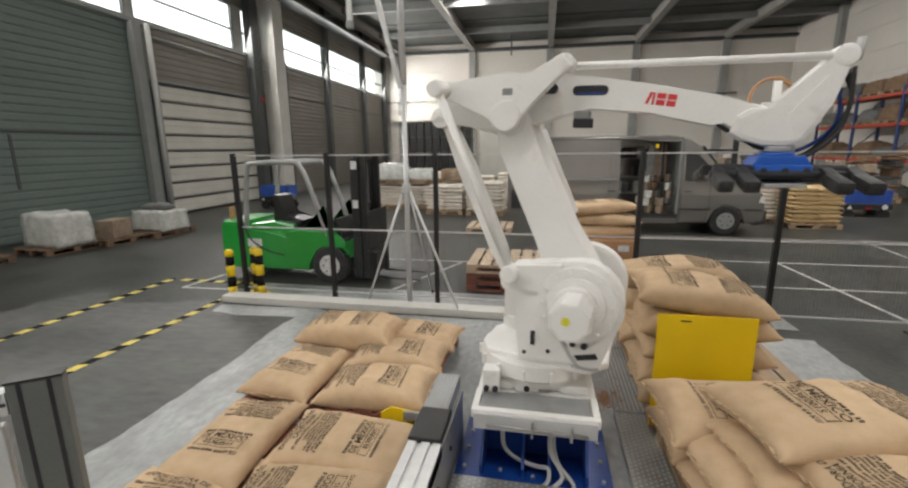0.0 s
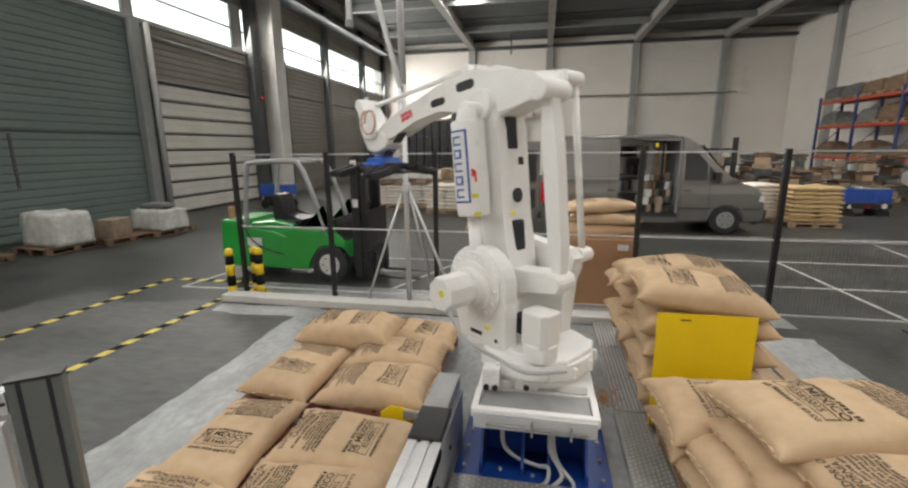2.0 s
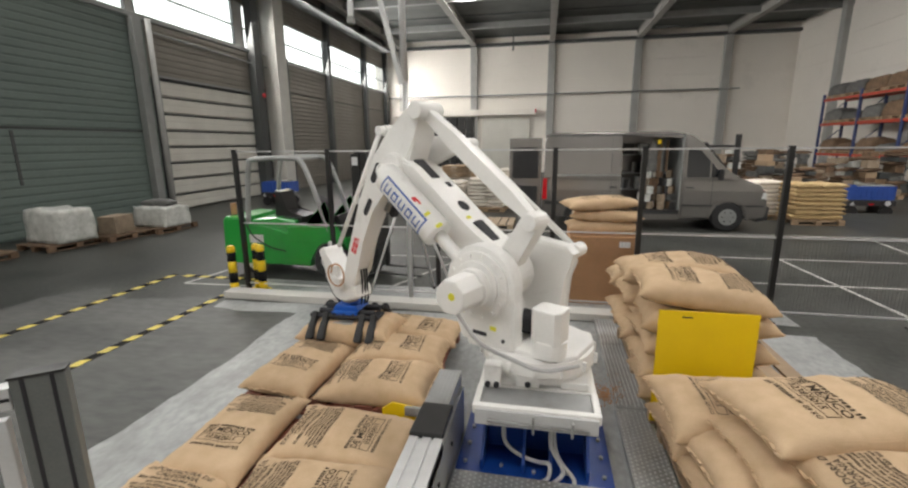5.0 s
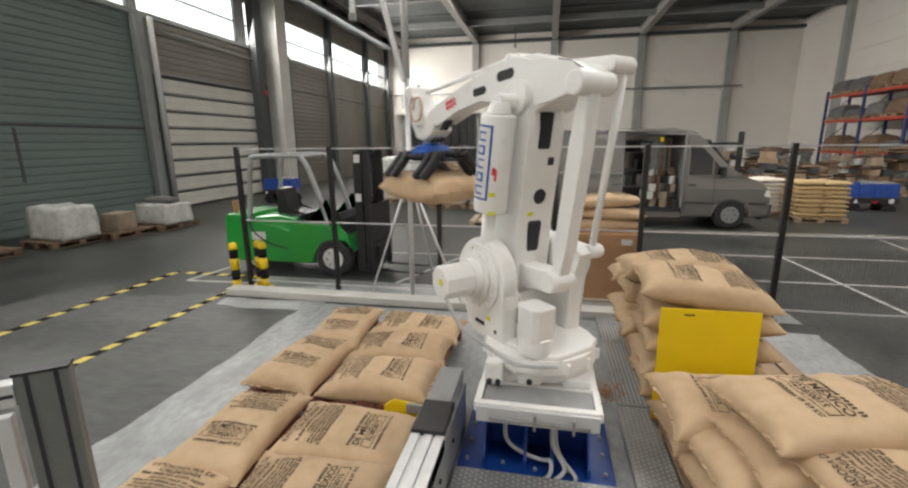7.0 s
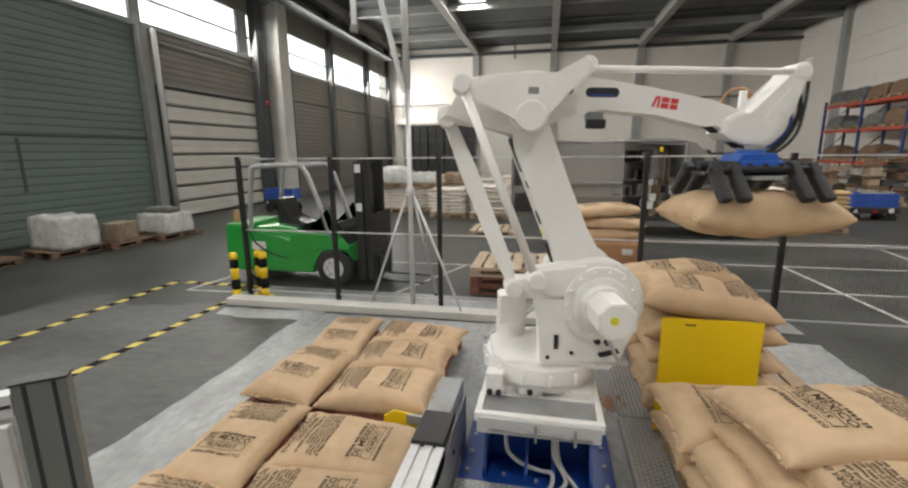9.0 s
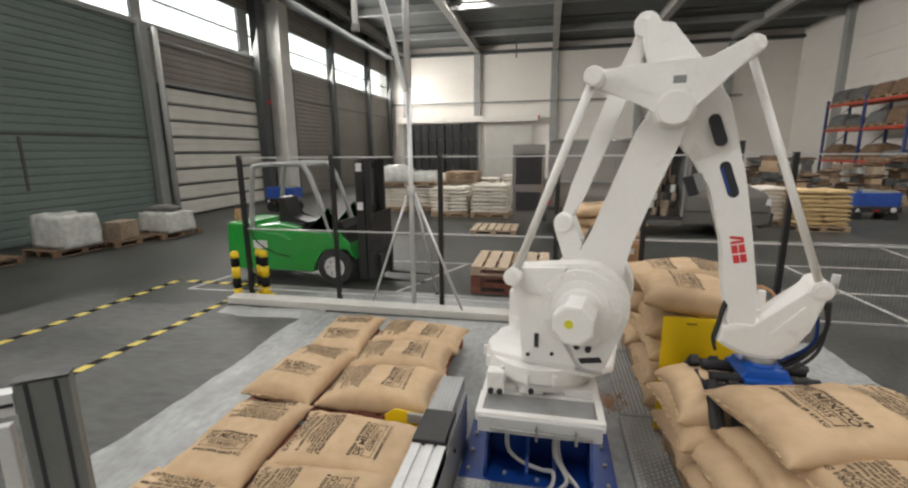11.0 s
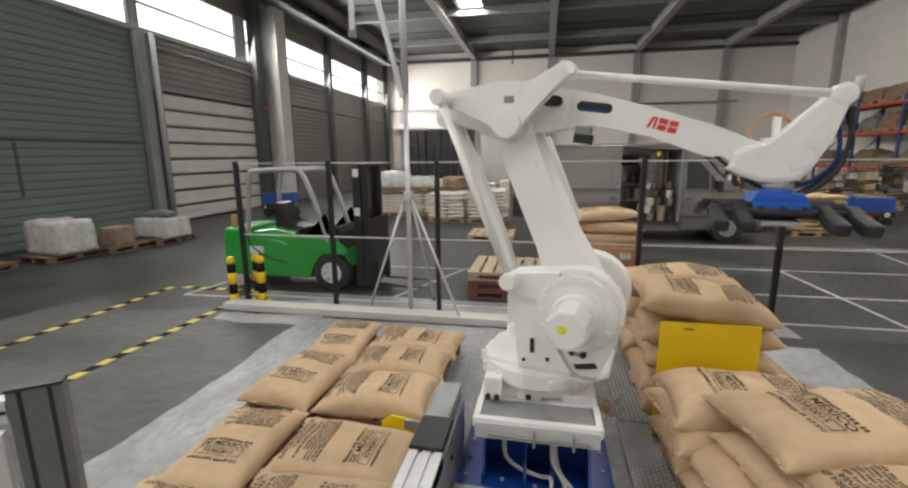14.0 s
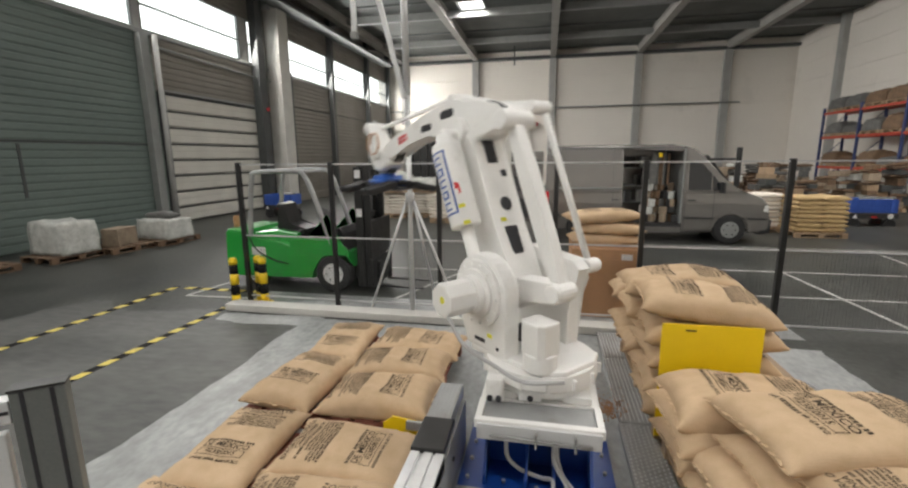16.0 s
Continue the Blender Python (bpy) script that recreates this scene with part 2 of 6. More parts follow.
def cyl(bm, p0, p1, r0, r1=None, seg=20, bevel=0.0):
    p0, p1 = Vector(p0), Vector(p1)
    r1 = r0 if r1 is None else r1
    q = (p1 - p0).to_track_quat("Z", "Y").to_matrix()
    a = [bm.verts.new(p0 + q @ Vector((r0 * math.cos(2 * math.pi * i / seg), r0 * math.sin(2 * math.pi * i / seg), 0))) for i in range(seg)]
    b = [bm.verts.new(p1 + q @ Vector((r1 * math.cos(2 * math.pi * i / seg), r1 * math.sin(2 * math.pi * i / seg), 0))) for i in range(seg)]
    caps = [bm.faces.new(a[::-1]), bm.faces.new(b)]
    for i in range(seg):
        j = (i + 1) % seg
        f = bm.faces.new((a[i], a[j], b[j], b[i]))
        f.smooth = True
    if bevel:
        bmesh.ops.bevel(bm, geom=[e for c in caps for e in c.edges], offset=bevel, segments=2, affect="EDGES", profile=0.6)
    return bm


def tube(bm, pts, r, seg=8, cuts=5):
    """One bent tube that glides through the points."""
    ext = [2 * pts[0] - pts[1], *pts, 2 * pts[-1] - pts[-2]]
    path = []
    for a, b, c, d in zip(ext, ext[1:], ext[2:], ext[3:]):
        for i in range(cuts):
            t = i / cuts
            path.append(0.5 * (2 * b + (c - a) * t + (2 * a - 5 * b + 4 * c - d) * t * t + (3 * b - a - 3 * c + d) * t**3))
    path.append(pts[-1])
    side, rings = None, []
    for i, p in enumerate(path):
        t = (path[min(i + 1, len(path) - 1)] - path[max(i - 1, 0)]).normalized()
        side = t.orthogonal().normalized() if side is None else (side - side.dot(t) * t).normalized()
        up = t.cross(side)
        rings.append([bm.verts.new(p + r * (math.cos(2 * math.pi * k / seg) * side + math.sin(2 * math.pi * k / seg) * up)) for k in range(seg)])
    for a, b in zip(rings, rings[1:]):
        for k in range(seg):
            bm.faces.new((a[k], a[(k + 1) % seg], b[(k + 1) % seg], b[k])).smooth = True
    bm.faces.new(rings[0][::-1])
    bm.faces.new(rings[-1])
    return bm


def arc(cx, cz, r, a0, a1, n):
    return [(cx + r * math.cos(radians(a0 + (a1 - a0) * i / n)), cz + r * math.sin(radians(a0 + (a1 - a0) * i / n))) for i in range(n + 1)]


def mesh(name, bm, material, smooth=False):
    me = bpy.data.meshes.new(name)
    bmesh.ops.recalc_face_normals(bm, faces=bm.faces)
    bm.to_mesh(me)
    bm.free()
    me.materials.append(M[material])
    if smooth:
        for p in me.polygons:
            p.use_smooth = True
    return me


def part(name, bm, material, parent, label="", m=None, smooth=False):
    ob = new(name, bm if isinstance(bm, bpy.types.Mesh) else mesh(name, bm, material, smooth))
    ob.parent = parent
    if m is not None:
        ob.matrix_basis = m
    return tagged(ob, label)


def thing(name, label, category, m=None, group="", kind=""):
    ob = new(name)
    ob.empty_display_size = 0.1
    if m is not None:
        ob.matrix_basis = m
    return tagged(ob, label, category, group, kind)


def solo(name, bm, material, label, category, m=None, group="", kind="", smooth=False):
    ob = part(name, bm, material, None, label, m, smooth)
    return tagged(ob, "", category, group, kind)


B = bmesh.new

# ---------------------------------------------------------------- the hall
XL, XR, YB, YF, ZC = -12.6, 16.3, 33.0, -14.0, 9.95
COLS = (-11.3, -5.57, 0.2, 6.2, 12.0)


def structure(name, bm, material, label, category, smooth=False):
    return solo(name, bm, material, label, category, kind="structure", smooth=smooth)


structure("floor", box(B(), XL - 1, XR + 1, YF - 1, YB + 1, -0.3, 0.0), "floor", "dark worn concrete hall floor with stains", "floor")


def worn_sheet(x0, x1, y0, y1, z, wob, seed, step=0.12):
    """A thin painted or paler sheet on the floor whose outline wanders."""
    def w(p, q):
        return wob * (noise.noise(Vector((p * 1.1, q * 1.1, seed))) + 0.6 * noise.noise(Vector((p * 4.3, q * 4.3, seed + 3))))
    pts = []
    for (ax, ay), (bx, by) in zip(((x0, y0), (x1, y0), (x1, y1), (x0, y1)), ((x1, y0), (x1, y1), (x0, y1), (x0, y0))):
        n_ = int(max(abs(bx - ax), abs(by - ay)) / step)
        for i in range(n_):
            x, y = ax + (bx - ax) * i / n_, ay + (by - ay) * i / n_
            pts.append((x + w(x, y), y + w(y + 7, x)))
    return prism(B(), pts, 0.0, z, "z")


structure("floor_lane", worn_sheet(-7.4, -3.0, -6.5, 2.25, 0.003, 0.35, 2.0), "pale_lane", "paler concrete lane beside the robot cell", "floor")
structure("pavement", worn_sheet(-3.18, 3.15, -6.0, 2.3, 0.006, 0.07, 5.0), "painted", "light grey worn floor paint under the robot cell", "floor")
structure("pavement_edge", worn_sheet(-4.5, -3.02, 1.95, 2.32, 0.0045, 0.09, 9.0), "painted", "light grey paint smeared along the fence kerb", "floor")


def ribbed(bm, x, y0, y1, z0, z1, pitch=0.205, deep=0.04, side=1):
    """A wall of horizontal ribs along y, its face at x."""
    z = z0
    prof = []
    while z < z1 - 0.01:
        e = min(z + pitch, z1)
        prof += [(x, z), (x + side * deep, z + 0.25 * (e - z)), (x + side * deep, z + 0.9 * (e - z)), (x, e - 0.005)]
        z = e
    prof += [(x - side * 0.12, z1), (x - side * 0.12, z0)]
    lo, hi = [bm.verts.new((p[0], y0, p[1])) for p in prof], [bm.verts.new((p[0], y1, p[1])) for p in prof]
    for i in range(len(prof)):
        j = (i + 1) % len(prof)
        bm.faces.new((lo[i], hi[i], hi[j], lo[j]))
    bm.faces.new(lo)
    bm.faces.new(hi[::-1])


# left wall: ribbed steel, dock doors, a band of windows at 6.0 to 7.95 m
SILL = 6.2
bm = B()
ribbed(bm, XL, YF, 9.95, 0.0, 2.66, deep=0.022)
ribbed(bm, XL, YF, 9.95, 2.72, SILL, deep=0.022)
structure("wall_west", bm, "green_wall", "grey-green ribbed steel cladding on the window wall", "wall")
bm = B()
ribbed(bm, XL, 15.3, 16.0, 0.0, 4.4, deep=0.022)
ribbed(bm, XL, 9.95, 16.0, 4.42, SILL, deep=0.022)
ribbed(bm, XL, 16.0, YB, 4.78, SILL, deep=0.022)
ribbed(bm, XL, 17.6, YB, 0.0, 4.72, deep=0.03)
structure("wall_west_far", bm, "brown_wall", "brownish grey ribbed steel wall beside the loading door", "wall")
bm = B()
ribbed(bm, XL, YF, YB, 7.95, ZC)
structure("wall_west_top", bm, "brown_wall", "brownish grey cladding above the windows", "wall")
for y, z0, z1 in ((4.9, 2.0, 2.66), (5.6, 1.3, 2.62), (4.7, 4.0, 4.9)):
    structure("trim_wall_seam", box(B(), XL + 0.02, XL + 0.035, y, y + 0.07, z0, z1), "steel_dark", "dark seam in the ribbed cladding", "trim")
structure("trim_wall_groove", box(B(), XL - 0.02, XL + 0.012, YF, 9.95, 2.665, 2.715), "steel_dark", "dark groove between the cladding panels", "trim")
for i, (y0, y1) in enumerate(((10.25, 15.15),)):
    d = thing("door_%d" % (i + 1), "closed pale sectional loading door with ribbed panels", "door", kind="structure")
    for k in range(8):
        z0, z1 = k * 0.545 + 0.03, k * 0.545 + 0.535
        bm = B()
        prism(bm, [(XL - 0.06, z0), (XL - 0.03, z0 + 0.03), (XL + 0.012, z0 + 0.05), (XL + 0.012, z0 + 0.24), (XL + 0.002, z0 + 0.26), (XL + 0.012, z0 + 0.28), (XL + 0.012, z1 - 0.05), (XL - 0.03, z1 - 0.03), (XL - 0.06, z1)], y0, y1, "y")
        part("panel", bm, "dock", d)
        part("joint", box(B(), XL - 0.07, XL - 0.028, y0, y1, z1 - 0.02, z1 + 0.03), "steel_dark", d)
    for y in (y0 - 0.12, y1 + 0.005):
        part("door_frame", box(B(), XL - 0.1, XL + 0.08, y, y + 0.115, 0, 4.5), "steel_grey", d)
    part("door_frame", box(B(), XL - 0.1, XL + 0.06, y0 - 0.004, y1 + 0.004, 4.42, 4.5), "steel_grey", d)

# unseen backing, added so no daylight leaks through cladding and door gaps
structure("wall_west_back", box(B(), XL - 0.3, XL - 0.13, YF - 1, YB + 1, 0, SILL - 0.02), "steel_dark", "unseen backing added behind the cladding to block daylight", "wall")

# window band
k = 0
for y0, y1 in ((-13.8, -8), (-7.8, -2.0), (-1.7, 4.1), (4.3, 9.4), (9.65, 14.45), (14.95, 16.05), (18.05, 22.2), (22.45, 27.7), (27.95, 32.8)):
    k += 1
    w = thing("window_%d" % k, "high clerestory window with steel frame, bright daylight behind", "window", kind="structure")
    bm = B()
    box(bm, XL - 0.08, XL + 0.04, y0, y1, SILL, SILL + 0.06)
    box(bm, XL - 0.08, XL + 0.04, y0, y1, 7.89, 7.95)
    box(bm, XL - 0.08, XL + 0.04, y0, y1, 6.98, 7.03)
    box(bm, XL - 0.08, XL + 0.04, y0, y0 + 0.06, SILL + 0.06, 7.89)
    box(bm, XL - 0.08, XL + 0.04, y1 - 0.06, y1, SILL + 0.06, 7.89)
    part("window_frame", bm, "steel_grey", w)
    for z0, z1 in ((SILL + 0.06, 6.98), (7.03, 7.89)):
        p = part("pane", box(B(), XL - 0.03, XL - 0.022, y0 + 0.06, y1 - 0.06, z0, z1), "pane", w)
        p.visible_shadow = False
bd = structure("backdrop", box(B(), XL - 2.6, XL - 2.55, YF - 6, YB + 12, -1, 14), "daylight", "bright overcast sky outside the windows", "sky")
bm = B()
for y0, y1 in ((-8, -7.8), (-2.0, -1.7), (4.1, 4.3), (9.4, 9.65), (14.45, 14.95), (16.05, 18.05), (22.2, 22.45), (27.7, 27.95), (32.8, YB)):
    box(bm, XL - 0.1, XL + 0.03, y0, y1, SILL, 7.95)
structure("wall_west_piers", bm, "column", "grey steel piers between the windows", "wall")

# columns, pipes and rails on the window wall
for y in (-8, -2, 4.2):
    structure("column_west", box(B(), XL + 0.05, XL + 0.35, y - 0.15, y + 0.15, 0, ZC, 0.01), "steel_dark", "dark steel column on the window wall", "column")
c = structure("column_west", cyl(B(), (XL + 0.42, 9.73, 0), (XL + 0.42, 9.73, 6.05), 0.075, seg=14), "column", "pale grey standpipe beside the loading door", "column")
# added column: its grey bulk imitates the narrow shadow next to the pipe
structure("column_west", box(B(), XL + 0.05, XL + 0.28, 9.32, 9.62, 0, 6.05, 0.01), "steel_grey", "slim grey column standing in for the shadow beside the standpipe", "column")
bm = B()
box(bm, XL + 0.05, XL + 0.75, 16.2, 17.0, 0, ZC, 0.02)
structure("column_west", bm, "column_pale", "thick pale concrete column on the window wall", "column")
structure("column_west", box(B(), XL + 0.05, XL + 0.4, 15.1, 15.6, 0, ZC, 0.01), "steel_dark", "dark steel column beside the concrete column", "column")
structure("column_west", box(B(), XL + 0.05, XL + 0.5, 17.3, 17.55, 0, 6.2, 0.01), "steel_dark", "dark steel column beside the concrete column", "column")
for y in (22.32, 27.82, 32.0):
    structure("column_west", box(B(), XL + 0.05, XL + 0.32, y - 0.16, y + 0.16, 0, ZC, 0.01), "steel_dark", "dark steel column on the window wall", "column")
structure("trim", box(B(), XL + 0.06, XL + 0.14, YF, YB, SILL - 0.12, SILL - 0.01), "steel_grey", "grey steel sill rail under the windows", "trim")
structure("trim_lamp_rail", cyl(B(), (XL + 0.2, 10, 5.75), (XL + 0.2, 17.0, 5.6), 0.03, seg=8), "steel_grey", "thin grey conduit along the wall", "trim")
bm = B()
box(bm, XL + 0.06, XL + 0.5, 15.7, 16.15, 8.6, 9.2, 0.03)
structure("trim_vent", bm, "steel_grey", "grey ventilation elbow beside the column", "trim")
alarm = solo("alarm_bell", cyl(B(), (XL + 0.42, 15.45, 4.35), (XL + 0.5, 15.45, 4.35), 0.09, seg=14, bevel=0.01), "red", "small red alarm bell on the dark column", "alarm")

# back wall: pale panels between columns
bm = B()
box(bm, XL - 1, XR + 1, YB + 0.06, YB + 0.4, 0, ZC)
structure("wall_north", bm, "white_wall", "pale insulated back wall of the hall", "wall")
xs = (XL,) + COLS + (XR,)
wall_n = bpy.data.objects["wall_north"]
for x0, x1 in zip(xs, xs[1:]):
    z = 0.0
    while z < 9.0:
        e = min(z + 1.14, 9.12)
        part("panel", box(B(), x0 + 0.25, x1 - 0.25, YB, YB + 0.055, z + 0.008, e - 0.008), "white_wall", wall_n)
        z += 1.14
for x in COLS:
    structure("column_north", box(B(), x - 0.25, x + 0.25, YB - 0.3, YB + 0.05, 0, 9.3, 0.02), "column", "grey concrete column on the back wall", "column")
structure("trim_wall_pipe", cyl(B(), (XL, YB - 0.4, 5.78), (12.9, YB - 0.4, 5.78), 0.05, seg=8), "steel_grey", "thin grey pipe along the back wall", "trim")
structure("trim_north", box(B(), XL, XR, YB - 0.35, YB + 0.05, 9.3, 9.5), "steel_dark", "dark eaves beam along the back wall", "trim")

# right wall
bm = B()
box(bm, XR + 0.06, XR + 0.4, YF - 1, YB + 1, 0, ZC)
wall_e = structure("wall_east", bm, "white_wall", "pale insulated side wall of the hall", "wall")
ys = (4.0, 10.0, 15.8, 21.7, 27.8, YB)
for y0, y1 in zip(ys, ys[1:]):
    z = 0.0
    while z < 9.4:
        part("panel", box(B(), XR, XR + 0.055, y0 + 0.2, y1 - 0.2, z + 0.008, min(z + 1.132, 9.5)), "white_wall", wall_e)
        z += 1.14
for y in (-8, -2, 4.0, 10.0, 15.8, 21.7, 27.8):
    structure("column_east", box(B(), XR - 0.3, XR + 0.05, y - 0.22, y + 0.22, 0, ZC, 0.02), "column", "grey concrete column on the side wall", "column")
structure("wall_south", box(B(), XL - 1, XR + 1, YF - 0.3, YF, 0, ZC), "white_wall", "pale end wall of the hall", "wall")

# roof: deck with ribs, beams along the hall, cross girders, roof lights
bm = B()
xedges = sorted({XL - 1, XR + 1, *(x - 0.7 for x, y in ROOFLIGHTS), *(x + 0.7 for x, y in ROOFLIGHTS)})
for x0, x1 in zip(xedges, xedges[1:]):
    holes = sorted(y for x, y in ROOFLIGHTS if abs((x0 + x1) / 2 - x) < 0.7)
    e = YF - 1
    for y in holes + [None]:
        end = YB + 1 if y is None else y - 1.3
        box(bm, x0, x1, e, end, ZC, ZC + 0.12)
        e = end + 2.6
y = YF
while y < YB:
    box(bm, XL, XR, y, y + 0.16, ZC - 0.07, ZC - 0.002)
    y += 2.9
structure("ceiling", bm, "deck", "dark profiled steel roof deck with purlins", "ceiling")
for i, x in enumerate(COLS):
    bm = B()
    prism(bm, [(x - 0.2, 9.36), (x + 0.2, 9.36), (x + 0.2, 9.46), (x + 0.07, 9.52), (x + 0.07, 9.8), (x + 0.2, 9.86), (x - 0.2, 9.86), (x - 0.07, 9.8), (x - 0.07, 9.52), (x - 0.2, 9.46)], YF, YB, "y")
    structure("trim_roof_beam", bm, "beam", "pale roof beam along the hall", "beam")
for y in (10.2, 16.3, 22.3, 28.2):
    structure("trim_roof_girder", box(B(), XL, XR, y - 0.12, y + 0.12, 9.0 if y < 11 else 9.5, 9.34 if y < 11 else 9.86), "steel_grey", "grey steel cross girder under the roof", "beam")
for x, y in ROOFLIGHTS:
    s = thing("window_roof", "translucent roof light letting in daylight", "skylight", kind="structure")
    bm = B()
    for a, b_, c_, d_ in ((-0.72, 0.72, -1.32, -1.26), (-0.72, 0.72, 1.26, 1.32), (-0.72, -0.66, -1.26, 1.26), (0.66, 0.72, -1.26, 1.26)):
        box(bm, x + a, x + b_, y + c_, y + d_, ZC - 0.1, ZC + 0.2)
    part("frame", bm, "steel_grey", s)
    part("diffuser", box(B(), x - 0.66, x + 0.66, y - 1.26, y + 1.26, ZC + 0.13, ZC + 0.16), "daylight", s)
# girder along the window wall, and pipes under the roof
structure("trim_duct", box(B(), -12.0, -11.2, -6, 30, 8.7, 8.85, 0.02), "steel_dark", "dark grey steel girder along the window wall", "trim")
structure("trim_pipe", cyl(B(), (6.6, 29.5, 9.3), (10.2, 29.5, 9.3), 0.06, seg=8), "steel_dark", "dark pipe under the roof", "trim")
structure("trim_pipe", cyl(B(), (-2.5, 31, 8.6), (-2.5, 31, 9.9), 0.05, seg=8), "steel_dark", "dark hanging pipe under the roof", "trim")

# office block and roller doors at the far end
bm = B()
box(bm, -12.0, -0.9, 32.2, 32.9, 4.3, 4.75, 0.02)
structure("trim_canopy", bm, "white_wall", "pale lintel over the far doorways", "trim")
structure("door_far", box(B(), -4.9, -1.3, 32.75, 32.92, 0, 4.1), "dock", "pale closed roller door in the back wall", "door")
solo("exit_sign", box(B(), -1.6, -0.8, 32.6, 32.66, 4.45, 4.75, 0.01), "red", "small red sign above the far door", "sign")


# floor markings
def stripe(name, x, y0, y1, w=0.1, along="y", mats=("tape_yellow", "tape_black"), pitch=0.16):
    s = thing(name, "worn yellow and black hazard tape on the floor", "floor marking", kind="structure")
    y, i = y0, 0
    while y < y1:
        e = min(y + pitch, y1)
        sk = 0.03
        bm = B()
        if along == "y":
            prism(bm, [(x - w / 2, y), (x + w / 2, y + sk), (x + w / 2, e + sk), (x - w / 2, e)], 0.007, 0.009, "z")
        else:
            prism(bm, [(y, x - w / 2), (e, x - w / 2), (e + sk, x + w / 2), (y + sk, x + w / 2)], 0.007, 0.009, "z")
        part("tape_piece", bm, mats[i % 2], s)
        y, i = e, i + 1
    return s


stripe("road_stripe", -4.68, -4.0, 2.45)
stripe("road_stripe", -6.3, -3.0, 3.3)
stripe("road_stripe", 3.28, -6.1, -4.7, along="x")


def line(x0, y0, x1, y1, w=0.06):
    d = Vector((x1 - x0, y1 - y0)).normalized()
    n_ = Vector((-d.y, d.x)) * w / 2
    bm = B()
    prism(bm, [(x0 + n_.x, y0 + n_.y), (x0 - n_.x, y0 - n_.y), (x1 - n_.x, y1 - n_.y), (x1 + n_.x, y1 + n_.y)], 0.003, 0.005, "z")
    structure("road_line", bm, "line", "worn white line painted on the floor", "floor marking")


for q in ((-5.75, 2.9, -5.55, 3.9), (-5.75, 2.9, -4.6, 2.95), (4.42, 6.15, 4.6, 2.9), (3.3, 4.45, 9.5, 4.5), (1.5, 8.65, 14, 8.6), (2.6, 6.15, 9.5, 6.2),
          (7.0, 6.2, 7.3, 8.6), (-2.6, 5.3, 2.0, 5.35), (-2.4, 3.1, -1.5, 5.3), (-2.6, 5.3, -5.8, 5.2), (9.3, 4.5, 9.6, 8.6)):
    line(*q)

# low kerb under the fence and the ramp behind it
structure("kerb", box(B(), -4.6, 0.9, 2.36, 2.6, 0, 0.1, 0.006), "column_pale", "low pale steel kerb along the fence", "kerb")
structure("pavement_strip", box(B(), -4.55, 3.1, 2.61, 3.35, 0.0, 0.006), "painted", "light grey painted strip behind the fence", "floor")

# ---------------------------------------------------------------- the palletising robot
A1, Z2, L1, L2 = 0.311, 0.8145, 1.28, 1.414
RB = 0.404                                        # top of the pedestal
TRV, TFV = (-0.427, 0.179), (0.359, 0.308)        # pins of the levelling link, from the elbow
REAR = 0.519                                      # elbow to the rear pin of the upper arm
# seconds, swing of the base, lean of the lower arm, lift of the upper arm, heading of the gripper (degrees)
JOINTS = [(0, -11, -23.3, -1.9, -8), (.5, 23, -17.5, -2, 24), (1, 83.3, -19.7, -1.6, 83), (1.5, 118.4, -21.2, -1.1, 118), (2, 142.9, 6.1, -7.4, 152),
          (2.5, 148.9, 19.3, -26.5, 168), (3, 153.4, 33.2, -45.7, 178), (3.5, 152.4, 45.5, -56.4, 180), (4, 153.6, 51.2, -58.8, 180), (4.3, 153.7, 51.4, -58.9, 180),
          (5.3, 153.7, 51.4, -58.9, 180), (5.8, 152.5, 42, -48, 180), (6.2, 149.5, 20, -24, 174), (6.5, 146.8, 10.5, -12.5, 165), (7, 132.4, -8.4, -4.7, 140), (7.5, 108.8, -20.1, -1.6, 109),
          (8, 64.4, -15.4, -1.2, 64), (8.5, 34.7, -17, -2.2, 34), (9, 11.2, -21.4, -1.4, 11), (9.4, -5, -18, -4, 0), (9.9, -11, -4, -26, 0), (10.4, -11.5, 14, -58, 0), (10.8, -11.6, 20, -69.5, 0),
          (11.5, -11.6, 20.5, -70.5, 0), (12, -12.8, 22.4, -71.8, 0), (12.5, -12.9, 23.4, -72, 0), (13, -14, -4.4, -43.9, -4), (13.5, -14.8, -19.8, -20.9, -8), (14, -13.4, -22.8, -8.6, -10),
          (14.5, 6, -20.9, -.8, 5), (15, 51.3, -17.5, -.4, 51), (15.5, 113, -13.2, -1.7, 113), (16, 137.2, 23.4, -7.2, 140)]
GRIP, DROP = 4.9, 10.95


